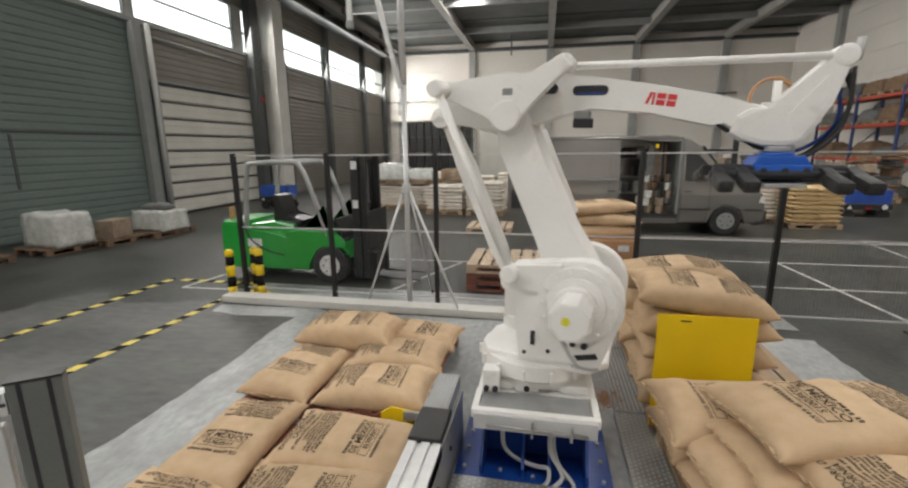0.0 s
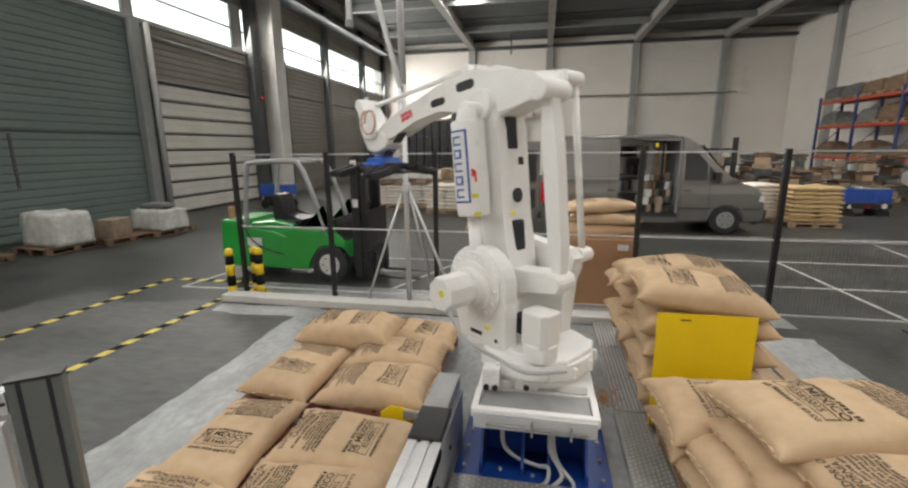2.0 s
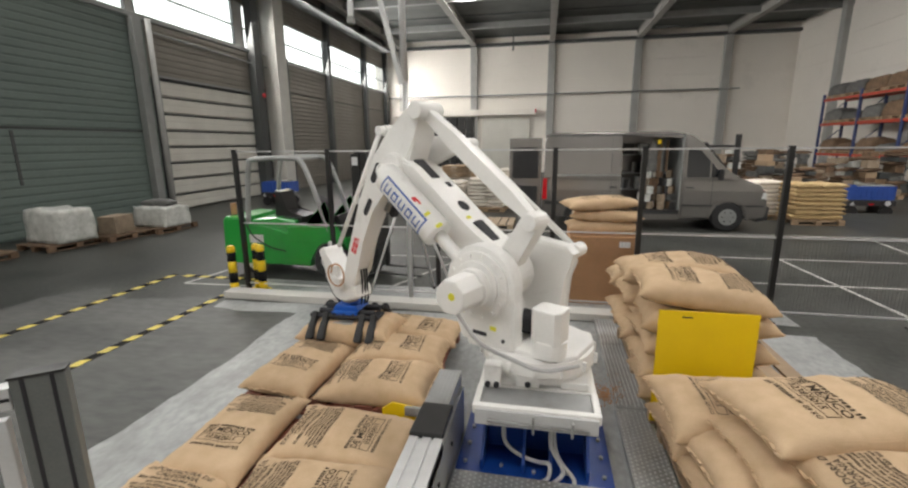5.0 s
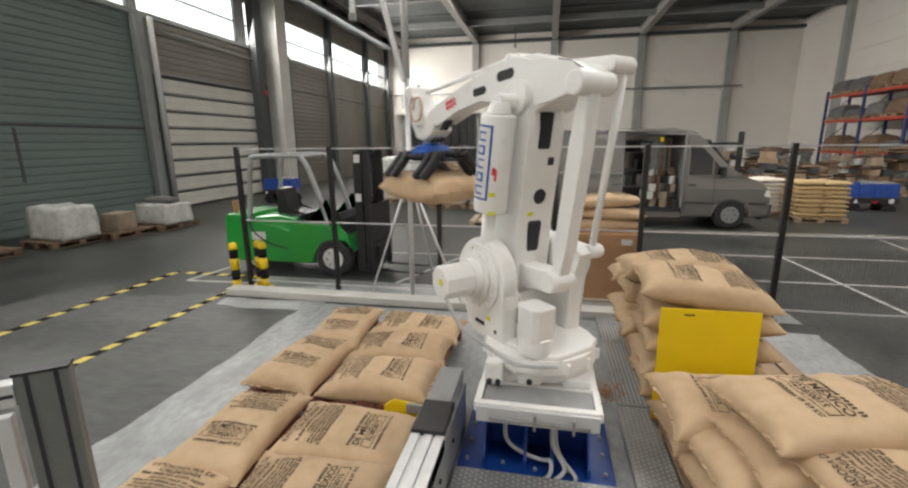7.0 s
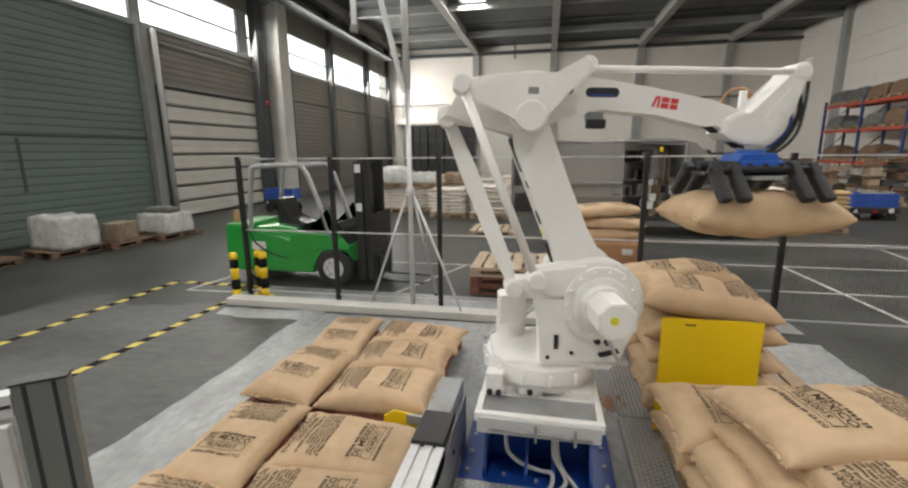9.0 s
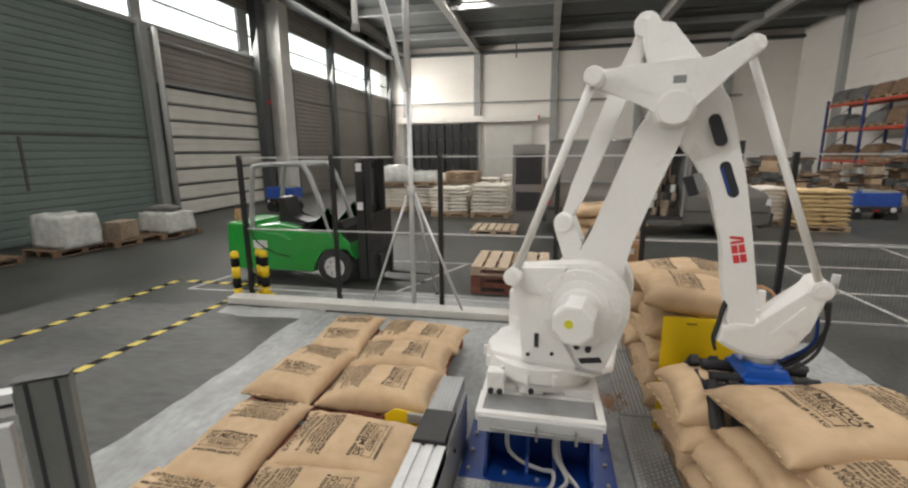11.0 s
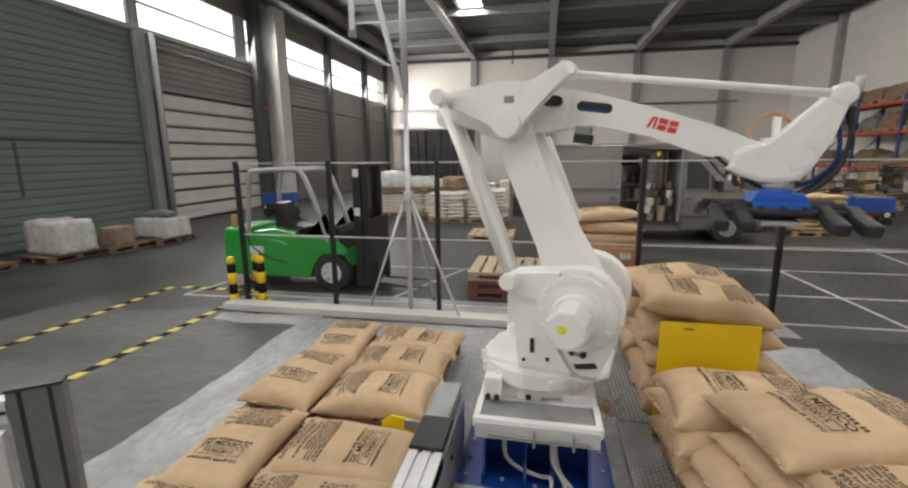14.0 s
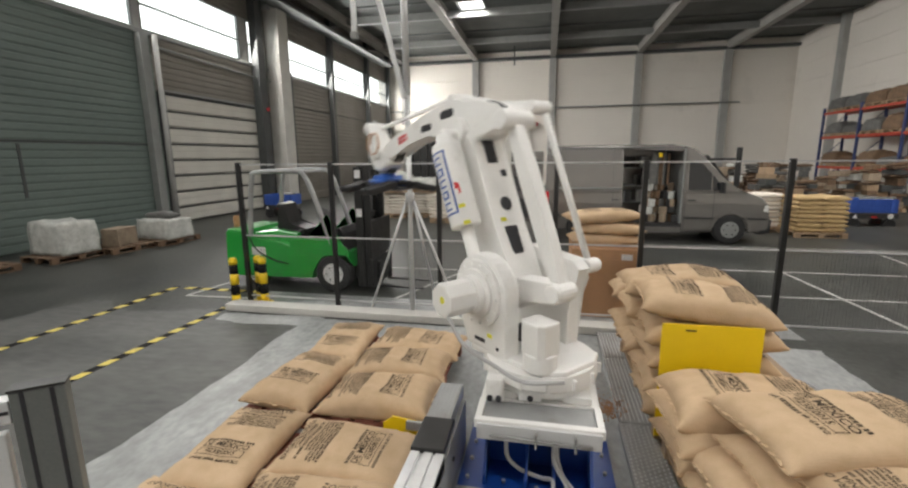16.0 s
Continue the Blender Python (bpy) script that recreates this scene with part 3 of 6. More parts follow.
def joints(t):
    """Joint angles at t seconds, gliding monotonically between the rows."""
    js = JOINTS
    i = max(k for k in range(len(js) - 1) if js[k][0] <= t or k == 0)
    h = js[i + 1][0] - js[i][0]
    u = min(1, max(0, (t - js[i][0]) / h))

    def slope(k, c):
        if k <= 0 or k >= len(js) - 1:
            k2 = min(max(k, 0), len(js) - 2) if k <= 0 else k - 1
            return (js[k2 + 1][c] - js[k2][c]) / (js[k2 + 1][0] - js[k2][0])
        a, b = (js[k][c] - js[k - 1][c]) / (js[k][0] - js[k - 1][0]), (js[k + 1][c] - js[k][c]) / (js[k + 1][0] - js[k][0])
        return 0.0 if a * b <= 0 else 2 * a * b / (a + b)
    out = []
    for c in range(1, 5):
        p0, p1, m0, m1 = js[i][c], js[i + 1][c], slope(i, c) * h, slope(i + 1, c) * h
        out.append((2 * u**3 - 3 * u**2 + 1) * p0 + (u**3 - 2 * u**2 + u) * m0 + (-2 * u**3 + 3 * u**2) * p1 + (u**3 - u**2) * m1)
    return out


def robot_poses(t):
    """Where each part of the arm stands at t, in the robot's own space."""
    q1, q2, q3, g = joints(t)
    base = pose(0, 0, 0, 0, 0, q1)
    a2 = Vector((A1, 0, Z2))
    a3 = a2 + Vector((L1 * math.sin(radians(q2)), 0, L1 * math.cos(radians(q2))))
    up = Vector((math.cos(radians(q3)), 0, math.sin(radians(q3))))
    w = a3 + L2 * up
    trv, tfv, rear = Vector((TRV[0], 0, TRV[1])), Vector((TFV[0], 0, TFV[1])), -REAR * up
    tilt = pose(0, 0, 0, 0, q2, 0)
    lift = pose(0, 0, 0, 0, -q3, 0)
    T = Matrix.Translation
    fl = base @ T(w + Vector((0.125, 0, -0.185)))
    grip = T(fl.translation) @ pose(0, 0, 0, 0, 0, g)
    return dict(turret=base, lower_arm=base @ T(a2) @ tilt, crank=base @ T(a2) @ lift, parallel_rod=base @ T(a2 + rear) @ tilt,
                upper_arm=base @ T(a3) @ lift, level_link=base @ T(a3), level_rod=base @ T(a2 + trv) @ tilt, top_rod=base @ T(a3 + tfv) @ lift,
                wrist=base @ T(w), gripper=grip)


robot = thing("palletising_robot", "large white four-axis palletising robot arm on a pedestal", "robot", pose(0, 0, RB))
robot_parts = {}


def boss(bm, x, z, s0, s1, r, seg=24, bevel=0.012):
    cyl(bm, (x, s0, z), (x, s1, z), r, seg=seg, bevel=bevel)


def make_robot():
    R_ = robot
    # foot with flange, bolt ring and a cable box
    bm = B()
    box(bm, -0.34, 0.34, -0.3, 0.34, 0.148, 0.18, 0.01)
    cyl(bm, (0, 0, 0.17), (0, 0, 0.21), 0.33, 0.32, seg=40, bevel=0.006)
    for i in range(4):
        a = radians(45 + 90 * i)
        x, y = 0.36 * math.cos(a), 0.34 * math.sin(a)
        prism(bm, [(x - 0.09, y - 0.09), (x + 0.09, y - 0.09), (x + 0.09, y + 0.09), (x - 0.09, y + 0.09)], 0.15, 0.205, "z", 0.01)
    box(bm, -0.36, -0.24, -0.4, -0.3, 0.16, 0.32, 0.012)
    box(bm, -0.14, 0.02, -0.36, -0.28, 0.16, 0.22, 0.01)
    foot = part("foot", bm, "white", R_)
    bm = B()
    cyl(bm, (0, 0, 0.2), (0, 0, 0.235), 0.375, seg=48, bevel=0.008)
    part("bearing_ring", bm, "white", foot)
    me = mesh("bolt", cyl(B(), (0, 0, 0), (0, 0, 0.03), 0.014, seg=6), "white")
    for i in range(28):
        a = 2 * math.pi * i / 28
        part("bolt", me, "", foot, m=pose(0.35 * math.cos(a), 0.35 * math.sin(a), 0.235))
    for x, y in ((-0.27, -0.405), (-0.33, -0.405), (-0.06, -0.365)):
        part("connector", cyl(B(), (x, y, 0.19), (x, y - 0.02, 0.19), 0.02, seg=10), "dark_and_shade", foot)

    # turret: turntable, cheeks of the shoulder, motors
    bm = B()
    cyl(bm, (0, 0, 0.26), (0, 0, 0.36), 0.41, 0.4, seg=48, bevel=0.015)
    prism(bm, [(-0.3, -0.28), (0.4, -0.34), (0.52, -0.2), (0.52, 0.2), (0.4, 0.34), (-0.28, 0.28), (-0.37, 0.15), (-0.37, -0.15)], 0.34, 0.395, "z", 0.02)
    tur = part("turret", bm, "white", R_)
    for s in (-1, 1):
        bm = B()
        px, pz = A1 + TRV[0], Z2 + TRV[1]
        if s < 0:
            pts = [(-0.07, 0.38), (0.46, 0.38)] + arc(A1, Z2, 0.29, -28, 92, 12) + [(px + 0.02, pz + 0.06), (px - 0.05, pz), (px, pz - 0.07), (-0.07, 0.8)]
        else:
            pts = [(0.02, 0.38), (0.46, 0.38)] + arc(A1, Z2, 0.29, -28, 200, 18) + [(0.02, 0.62)]
        a, b_ = sorted((s * 0.2, s * 0.34))
        prism(bm, pts, a, b_, "y", 0.03)
        boss(bm, A1, Z2, s * 0.33, s * 0.37, 0.25, 36)
        part("shoulder_cheek", bm, "white", tur)
        bm = B()
        boss(bm, A1, Z2, s * 0.36, s * 0.45, 0.14, 24)
        x0 = A1
        prism(bm, [(x0 + 0.125 * math.cos(radians(a_)), Z2 + 0.125 * math.sin(radians(a_))) for a_ in (22, 68, 112, 158, 202, 248, 292, 338)], s * 0.44, s * 0.68, "y", 0.018)
        mo = part("motor", bm, "white", tur)
        part("sticker", cyl(B(), (x0 - 0.02, s * 0.68, Z2 + 0.01), (x0 - 0.02, s * 0.684, Z2 + 0.01), 0.026, seg=14), "lime", mo)
        me_b = mesh("bolt", cyl(B(), (0, 0, 0), (0, s * 0.014, 0), 0.012, seg=6), "white")
        for i in range(14):
            a_ = 2 * math.pi * i / 14
            part("bolt", me_b, "", tur, m=pose(A1 + 0.22 * math.cos(a_), s * 0.37, Z2 + 0.22 * math.sin(a_)))
    # levelling anchor arm and its pin on the right-hand cheek
    bm = B()
    px, pz = A1 + TRV[0], Z2 + TRV[1]
    prism(bm, [(px - 0.045, pz - 0.03), (px, pz + 0.05), (A1 - 0.1, Z2 + 0.26), (A1 - 0.1, Z2 + 0.05), (px + 0.1, pz - 0.12)], -0.365, -0.3, "y", 0.012)
    boss(bm, px, pz, -0.45, -0.31, 0.055)
    part("anchor_bracket", bm, "white", tur)
    # upright axis-one motor and rear hose box
    bm = B()
    cyl(bm, (-0.2, 0.22, 0.38), (-0.2, 0.22, 0.5), 0.115, seg=24, bevel=0.01)
    prism(bm, [(-0.29, 0.13), (-0.11, 0.13), (-0.09, 0.17), (-0.09, 0.29), (-0.13, 0.32), (-0.27, 0.32), (-0.3, 0.28), (-0.3, 0.16)], 0.48, 0.72, "z", 0.015)
    part("motor", bm, "white", tur)
    # dark plates paint the shade of recesses onto a solid cheek
    part("recess", prism(B(), [(0.31, 0.47), (0.33, 0.44), (0.46, 0.47), (0.44, 0.5)], -0.35, -0.338, "y"), "dark_and_shade", tur)
    part("recess", box(B(), 0.02, 0.05, -0.347, -0.335, 0.5, 0.6, 0.004), "dark_and_shade", tur)
    for x, z in ((0.3, 0.56), (0.37, 0.55)):
        part("connector", cyl(B(), (x, -0.335, z), (x, -0.375, z), 0.02, seg=10), "dark_and_shade", tur)
    # near-black discs stand in for the shade of small bolt holes
    for x, z in ((0.14, 0.47), (-0.02, 0.44), (0.53, 0.8)):
        part("plug", cyl(B(), (x, -0.335, z), (x, -0.346, z), 0.014, seg=10), "dark_and_shade", tur)
    # stepped ring of the shoulder drive and the overhanging skirt of the turntable
    for s in (-1, 1):
        part("drive_ring", cyl(B(), (A1, s * 0.371, Z2), (A1, s * 0.395, Z2), 0.185, seg=36, bevel=0.01), "white", tur)
    for k in range(14):
        a = radians(12 + 25.7 * k)
        part("rib", box(B(), -0.012, 0.012, -0.02, 0.02, 0.262, 0.335, 0.004), "white", tur, m=pose(0.412 * math.cos(a), 0.412 * math.sin(a), 0, 0, 0, 12 + 25.7 * k - 90))
    # a dark block carries the shade of the cavity between the cheeks
    bm = B()
    box(bm, 0.0, 0.2, -0.1, 0.1, 0.421, 0.55, 0.03)
    part("recess", bm, "dark_and_shade", tur)
    bm = B()
    tube(bm, [Vector(p) for p in ((A1 - 0.05, 0.66, Z2 - 0.1), (A1 - 0.2, 0.62, Z2 - 0.28), (-0.05, 0.5, 0.42), (-0.25, 0.42, 0.36), (-0.4, 0.2, 0.35))], 0.014)
    part("hose", bm, "cable", tur)
    bm = B()
    tube(bm, [Vector(p) for p in ((A1 - 0.05, -0.66, Z2 - 0.1), (A1 + 0.05, -0.6, Z2 - 0.28), (A1 + 0.15, -0.45, 0.45), (0.3, -0.36, 0.4))], 0.012)
    part("hose", bm, "cable", tur)
    for x, z in ((0.16, 0.5), (0.4, 0.58)):
        part("sticker", box(B(), x, x + 0.05, 0.338, 0.344, z, z + 0.03), "lime", tur)
    part("recess", box(B(), 0.24, 0.36, 0.336, 0.344, 0.44, 0.47, 0.004), "dark_and_shade", tur)
    # same dark discs for the bolt holes on this cheek
    for x, z in ((0.1, 0.44), (0.5, 0.62)):
        part("plug", cyl(B(), (x, 0.335, z), (x, 0.346, z), 0.014, seg=10), "dark_and_shade", tur)

    # lower arm: tapered casting with a round root, painted openings, and the balance cylinder
    bm = B()
    pts = arc(0, 0, 0.19, 190, 350, 12) + [(0.15, 0.24), (0.118, 0.45), (0.108, 0.8), (0.11, 1.12)] + arc(0, L1, 0.115, 10, 170, 8) + [(-0.145, 1.1), (-0.145, 0.8), (-0.143, 0.45), (-0.162, 0.24)]
    prism(bm, pts, -0.165, 0.15, "y", 0.045)
    low = part("lower_arm", bm, "white", R_)
    # near-black blocks put the openings' shade into colour; the casting is uncut
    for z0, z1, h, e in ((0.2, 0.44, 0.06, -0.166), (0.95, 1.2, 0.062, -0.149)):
        part("recess", box(B(), e, -0.08, -h, h, z0, z1, 0.02), "dark_and_shade", low)
    part("recess", box(B(), -0.149, -0.1, -0.11, -0.05, 0.84, 0.9, 0.008), "dark_and_shade", low)
    part("recess", cyl(B(), (-0.148, -0.02, 0.62), (-0.11, -0.02, 0.62), 0.055, seg=20), "dark_and_shade", low)
    part("sticker", box(B(), -0.148, -0.14, 0.02, 0.07, 0.48, 0.51), "lime", low)
    cy = 0.3
    bm = B()
    cyl(bm, (0.0, cy, 0.5), (0.0, cy, 1.17), 0.118, seg=32, bevel=0.02)
    cyl(bm, (0.0, cy, 1.17), (0.0, cy, 1.25), 0.085, 0.06, seg=20, bevel=0.01)
    boss(bm, 0.0, 1.25, cy - 0.16, cy + 0.03, 0.05)
    bal = part("balance_cylinder", bm, "white", low)
    bm = B()
    cyl(bm, (0.0, cy, 0.0), (0.0, cy, 0.51), 0.05, seg=18)
    boss(bm, 0.0, 0.0, cy - 0.05, cy + 0.07, 0.075)
    part("piston_rod", bm, "white", bal, "white piston rod of the balance cylinder")
    # the maker's plate, kept as plain shapes
    def on_cyl(pts, r=0.121):
        bm = B()
        for (u0, u1, v0, v1) in pts:
            n_ = max(1, int((u1 - u0) / 0.02))
            for k in range(n_):
                a0, a1 = [math.pi / 2 + (u0 + (u1 - u0) * q / n_) / r for q in (k, k + 1)]
                v = [bm.verts.new((r * math.cos(a), cy + r * math.sin(a), z)) for a, z in ((a0, v0), (a1, v0), (a1, v1), (a0, v1))]
                bm.faces.new(v)
        return bm
    part("sign", on_cyl([(-0.085, 0.085, 0.6, 1.1)]), "blue_print", bal, "blue-edged white sign")
    part("sign", on_cyl([(-0.07, 0.07, 0.614, 1.086)], 0.1222), "white_sign", bal)
    for i in range(5):
        z0 = 0.635 + 0.09 * i
        part("sign_mark", on_cyl([(-0.035, 0.04, z0, z0 + 0.013), (-0.035, 0.04, z0 + 0.05, z0 + 0.063), (-0.035, -0.018, z0 + 0.013, z0 + 0.05)] + ([(0.023, 0.04, z0 + 0.013, z0 + 0.05)] if i % 2 else []), 0.1234), "blue_print", bal)
    part("sign_mark", on_cyl([(0.12, 0.135, 0.74, 0.82), (0.1, 0.12, 0.78, 0.83)], 0.1215), "red", bal)
    part("sticker", on_cyl([(0.1, 0.15, 0.5, 0.53), (0.09, 0.14, 0.63, 0.66)], 0.1215), "lime", bal)

    # crank, parallel rod
    bm = B()
    prism(bm, [(0.1, -0.1), (0.1, 0.1)] + arc(-REAR, 0, 0.07, 90, 270, 8), -0.05, 0.11, "y", 0.02)
    boss(bm, -REAR, 0, -0.07, 0.14, 0.065)
    boss(bm, 0, 0, -0.16, 0.16, 0.17)
    crank = part("crank", bm, "white", R_)
    bm = B()
    prism(bm, [(-0.03, -0.04), (0.03, -0.04), (0.055, 0.25), (0.06, 0.9), (0.04, L1 + 0.03), (-0.04, L1 + 0.03), (-0.06, 0.9), (-0.055, 0.25)], -0.025, 0.075, "y", 0.018)
    boss(bm, 0, 0, -0.05, 0.1, 0.06)
    boss(bm, 0, L1, -0.06, 0.12, 0.068)
    prod = part("parallel_rod", bm, "white", R_)
    # upper arm
    bm = B()
    pts = [(-REAR - 0.06, -0.03), (-REAR - 0.05, 0.05), (-0.44, 0.09), (-0.28, 0.19), (-0.12, 0.26), (0.06, 0.28), (0.22, 0.275), (0.5, 0.255), (0.85, 0.2), (1.2, 0.135), (L2 - 0.06, 0.09)] + arc(L2, 0, 0.075, 75, -90, 7) + [(L2 - 0.12, -0.055), (1.2, 0.005), (0.85, 0.035), (0.5, 0.06), (0.3, 0.06), (0.19, 0.02), (0.11, -0.08), (0.06, -0.115), (-0.08, -0.115), (-0.3, -0.06)]
    prism(bm, pts, -0.135, 0.12, "y", 0.045)
    for x in (0.0, 0.17, 0.33):
        bmesh.ops.bisect_plane(bm, geom=list(bm.verts) + list(bm.edges) + list(bm.faces), plane_co=(x, 0, 0), plane_no=(1, 0, 0))
    for v in bm.verts:
        if v.co.y < 0:
            v.co.y *= 1 - 0.5 * max(0.0, min(1.0, v.co.x / 0.33))
    boss(bm, 0, 0, -0.19, 0.19, 0.115)
    boss(bm, -REAR, 0, -0.12, 0.17, 0.072)
    ua = part("upper_arm", bm, "white", R_)
    for s in (-1, 1):
        # slots are near-black plates, their inner shade given as colour
        for x0, x1, z0, z1 in ((0.38, 0.6, 0.14, 0.2), (0.1, 0.29, 0.15, 0.215)) if s < 0 else ((0.42, 0.6, 0.1, 0.16), (0.08, 0.28, 0.15, 0.22)):
            a, b_ = (-0.0695 if x0 > 0.3 else -0.116, -0.05) if s < 0 else (0.1, 0.1215)
            rr = (z1 - z0) / 2
            bm = B()
            prism(bm, arc(x0 + rr, z0 + rr, rr, 90, 270, 6) + arc(x1 - rr, z0 + rr, rr, -90, 90, 6), a, b_, "y")
            part("slot", bm, "dark_and_shade", ua)
            a, b_ = -0.072, -0.0697
            bm = B()
            box(bm, x0 + rr, x1 - rr, a, b_, z0 + 0.006, z0 + 0.018)
            if s < 0 and x0 > 0.2:
                part("slot_cable", bm, "blue", ua)
            else:
                bm.free()
        # red lettering kept as three plain blocks
        for k in range(3):
            x = (0.8 if s < 0 else 0.84) + k * 0.06
            a, b_ = (-0.07, -0.067) if s < 0 else (0.1205, 0.1225)
            bm = B()
            if k == 0:
                prism(bm, [(x, -0.035), (x + 0.016, -0.035), (x + 0.032, 0.02), (x + 0.038, 0.035), (x + 0.018, 0.035)], a, b_)
                box(bm, x + 0.036, x + 0.05, a, b_, -0.035, 0.035)
            else:
                box(bm, x, x + 0.05, a, b_, 0.003, 0.035, 0.0)
                box(bm, x, x + 0.05, a, b_, -0.035, -0.003, 0.0)
            part("mark", bm, "red", ua, m=pose(0, 0, 0.02, 0, 7, 0) @ pose(0, 0, 0.2))
    # dark solids stand in for the shade inside the hump's openings
    bm = B()
    box(bm, -0.02, 0.1, -0.05, 0.04, 0.24, 0.2835, 0.01)
    part("recess", bm, "dark_and_shade", ua)
    part("recess", prism(B(), [(-0.4, 0.06), (-0.385, 0.13), (-0.27, 0.2), (-0.24, 0.16)], -0.055, 0.045, "y"), "dark_and_shade", ua)
    bm = B()
    box(bm, 0.4, 0.52, -0.1, -0.03, -0.06, 0.0, 0.01)
    part("cable_clamp", bm, "dark_and_shade", ua)
    bm = B()
    box(bm, 0.4, 0.5, -0.1, 0.0, -0.005, 0.045, 0.01)
    part("clamp_plate", bm, "steel_grey", ua)
    # hose loop under the wrist
    for o in (-0.03, 0.0, 0.035):
        part("hose", tube(B(), [Vector(p) for p in ((L2 - 0.22, o, 0.0), (L2 - 0.14, o, -0.06), (L2 - 0.04, o, -0.115), (L2 + 0.04, o * 1.3, -0.16), (L2 + 0.1, o, -0.17))], 0.009), "rubber", ua)

    # levelling link at the elbow and its rods
    bm = B()
    tr, tf = TRV, TFV
    pts = [(tr[0] - 0.03, tr[1] - 0.045), (tr[0] - 0.01, tr[1] + 0.05), (-0.16, 0.25), (0.02, 0.27), (0.16, 0.235), (tf[0] - 0.02, tf[1] + 0.05), (tf[0] + 0.04, tf[1] - 0.03), (0.1, 0.03), (0.08, -0.07), (-0.08, -0.08), (-0.12, 0.02)]
    prism(bm, pts, -0.27, -0.2, "y", 0.02)
    boss(bm, 0, 0, -0.3, -0.19, 0.095)
    boss(bm, tr[0], tr[1], -0.42, -0.21, 0.055)
    link = part("level_link", bm, "white", R_)
    bm = B()
    boss(bm, tf[0], tf[1], -0.23, -0.1, 0.05)
    part("rod_pin", bm, "white", link)
    part("link_web", prism(B(), [(-0.1, 0.1), (0.12, 0.1), (0.14, 0.22), (-0.12, 0.22)], -0.2, 0.0, "y", 0.02), "white", link)
    part("recess", box(B(), -0.02, 0.045, -0.273, -0.268, 0.13, 0.17, 0.004), "steel_grey", link)
    bm = B()
    cyl(bm, (0, -0.37, 0), (0, -0.37, L1), 0.026, seg=16)
    for z in (0, L1):
        boss(bm, 0, z, -0.4, -0.34, 0.045, 18, 0.008)
    part("level_rod", bm, "white", R_)
    bm = B()
    cyl(bm, (0, -0.06, 0), (L2, -0.06, 0), 0.022, seg=16)
    for x in (0, L2):
        boss(bm, x, 0, -0.095, -0.03, 0.042, 18, 0.008)
    part("top_rod", bm, "white", R_)

    # wrist: a heel, an arm up to the rod and the flange underneath
    bm = B()
    pts = [(-0.13, -0.075), (-0.11, 0.02), (-0.04, 0.06), (0.05, 0.055), (0.1, 0.06), (TFV[0] - 0.075, TFV[1] - 0.02), (TFV[0] - 0.04, TFV[1] + 0.04), (TFV[0] + 0.02, TFV[1] + 0.045), (TFV[0] + 0.04, TFV[1] - 0.02), (0.33, 0.06), (0.27, -0.07), (0.22, -0.135), (0.14, -0.155), (0.03, -0.15), (-0.07, -0.115)]
    prism(bm, pts, -0.085, 0.125, "y", 0.03)
    wr = part("wrist", bm, "white", R_)
    bm = B()
    boss(bm, TFV[0], TFV[1], -0.09, 0.13, 0.058)
    part("rod_pin", bm, "white", wr)
    part("flange", cyl(B(), (0.125, 0, -0.186), (0.125, 0, -0.15), 0.085, seg=24, bevel=0.008), "steel_plain", wr)
    part("wrist_web", prism(B(), [(0.14, 0.02), (0.29, 0.21), (0.31, 0.1), (0.24, -0.06), (0.17, -0.08)], -0.09, -0.083, "y", 0.002), "white", wr)
    part("valve", cyl(B(), (TFV[0] + 0.06, -0.02, TFV[1] - 0.02), (TFV[0] + 0.07, -0.02, TFV[1] + 0.09), 0.02, seg=10), "cable", wr)
    for k, o in enumerate((-0.1, 0.0, 0.07)):
        part("hose", tube(B(), [Vector(p) for p in ((TFV[0] + 0.04, o * 0.8, TFV[1] - 0.06), (TFV[0] + 0.05 + 0.02 * k, o * 0.6, 0.08), (TFV[0] + 0.02, o * 0.6, -0.08), (0.28, o * 0.6, -0.19), (0.19, o * 0.4, -0.22))], 0.011), "rubber", wr)
    bm = B()
    tube(bm, [Vector(p) for p in ((TFV[0] + 0.02, 0.05, TFV[1] - 0.1), (TFV[0] + 0.035, 0.03, -0.02), (0.28, 0.02, -0.15), (0.14, 0.0, -0.2))], 0.011)
    part("hose", bm, "blue", wr)
    part("hose_loop", tube(B(), [Vector((0.1 + 0.11 * math.cos(radians(40 * k)), 0.15 + 0.004 * k, 0.13 + 0.11 * math.sin(radians(40 * k)))) for k in range(12)], 0.009), "carton", wr)
    bm = B()
    box(bm, 0.05, 0.2, 0.1, 0.18, -0.02, 0.1, 0.01)
    box(bm, 0.1, 0.14, 0.12, 0.16, 0.08, 0.22, 0.006)
    part("valve_block", bm, "white", wr)

    # gripper: blue head, dark frame, two rows of straight padded fingers
    bm = B()
    cyl(bm, (0, 0, -0.03), (0, 0, 0.0), 0.09, seg=24)
    prism(bm, [(-0.14, -0.07), (-0.1, -0.13), (0.1, -0.13), (0.14, -0.07), (0.11, -0.02), (-0.11, -0.02)], -0.12, 0.12, "y", 0.012)
    gr = part("gripper", bm, "blue_head", R_)
    for s in (-1, 1):
        part("side_bar", box(B(), -0.13, 0.13, s * 0.15 - 0.025, s * 0.15 + 0.025, -0.14, -0.07, 0.008), "blue_head", gr)
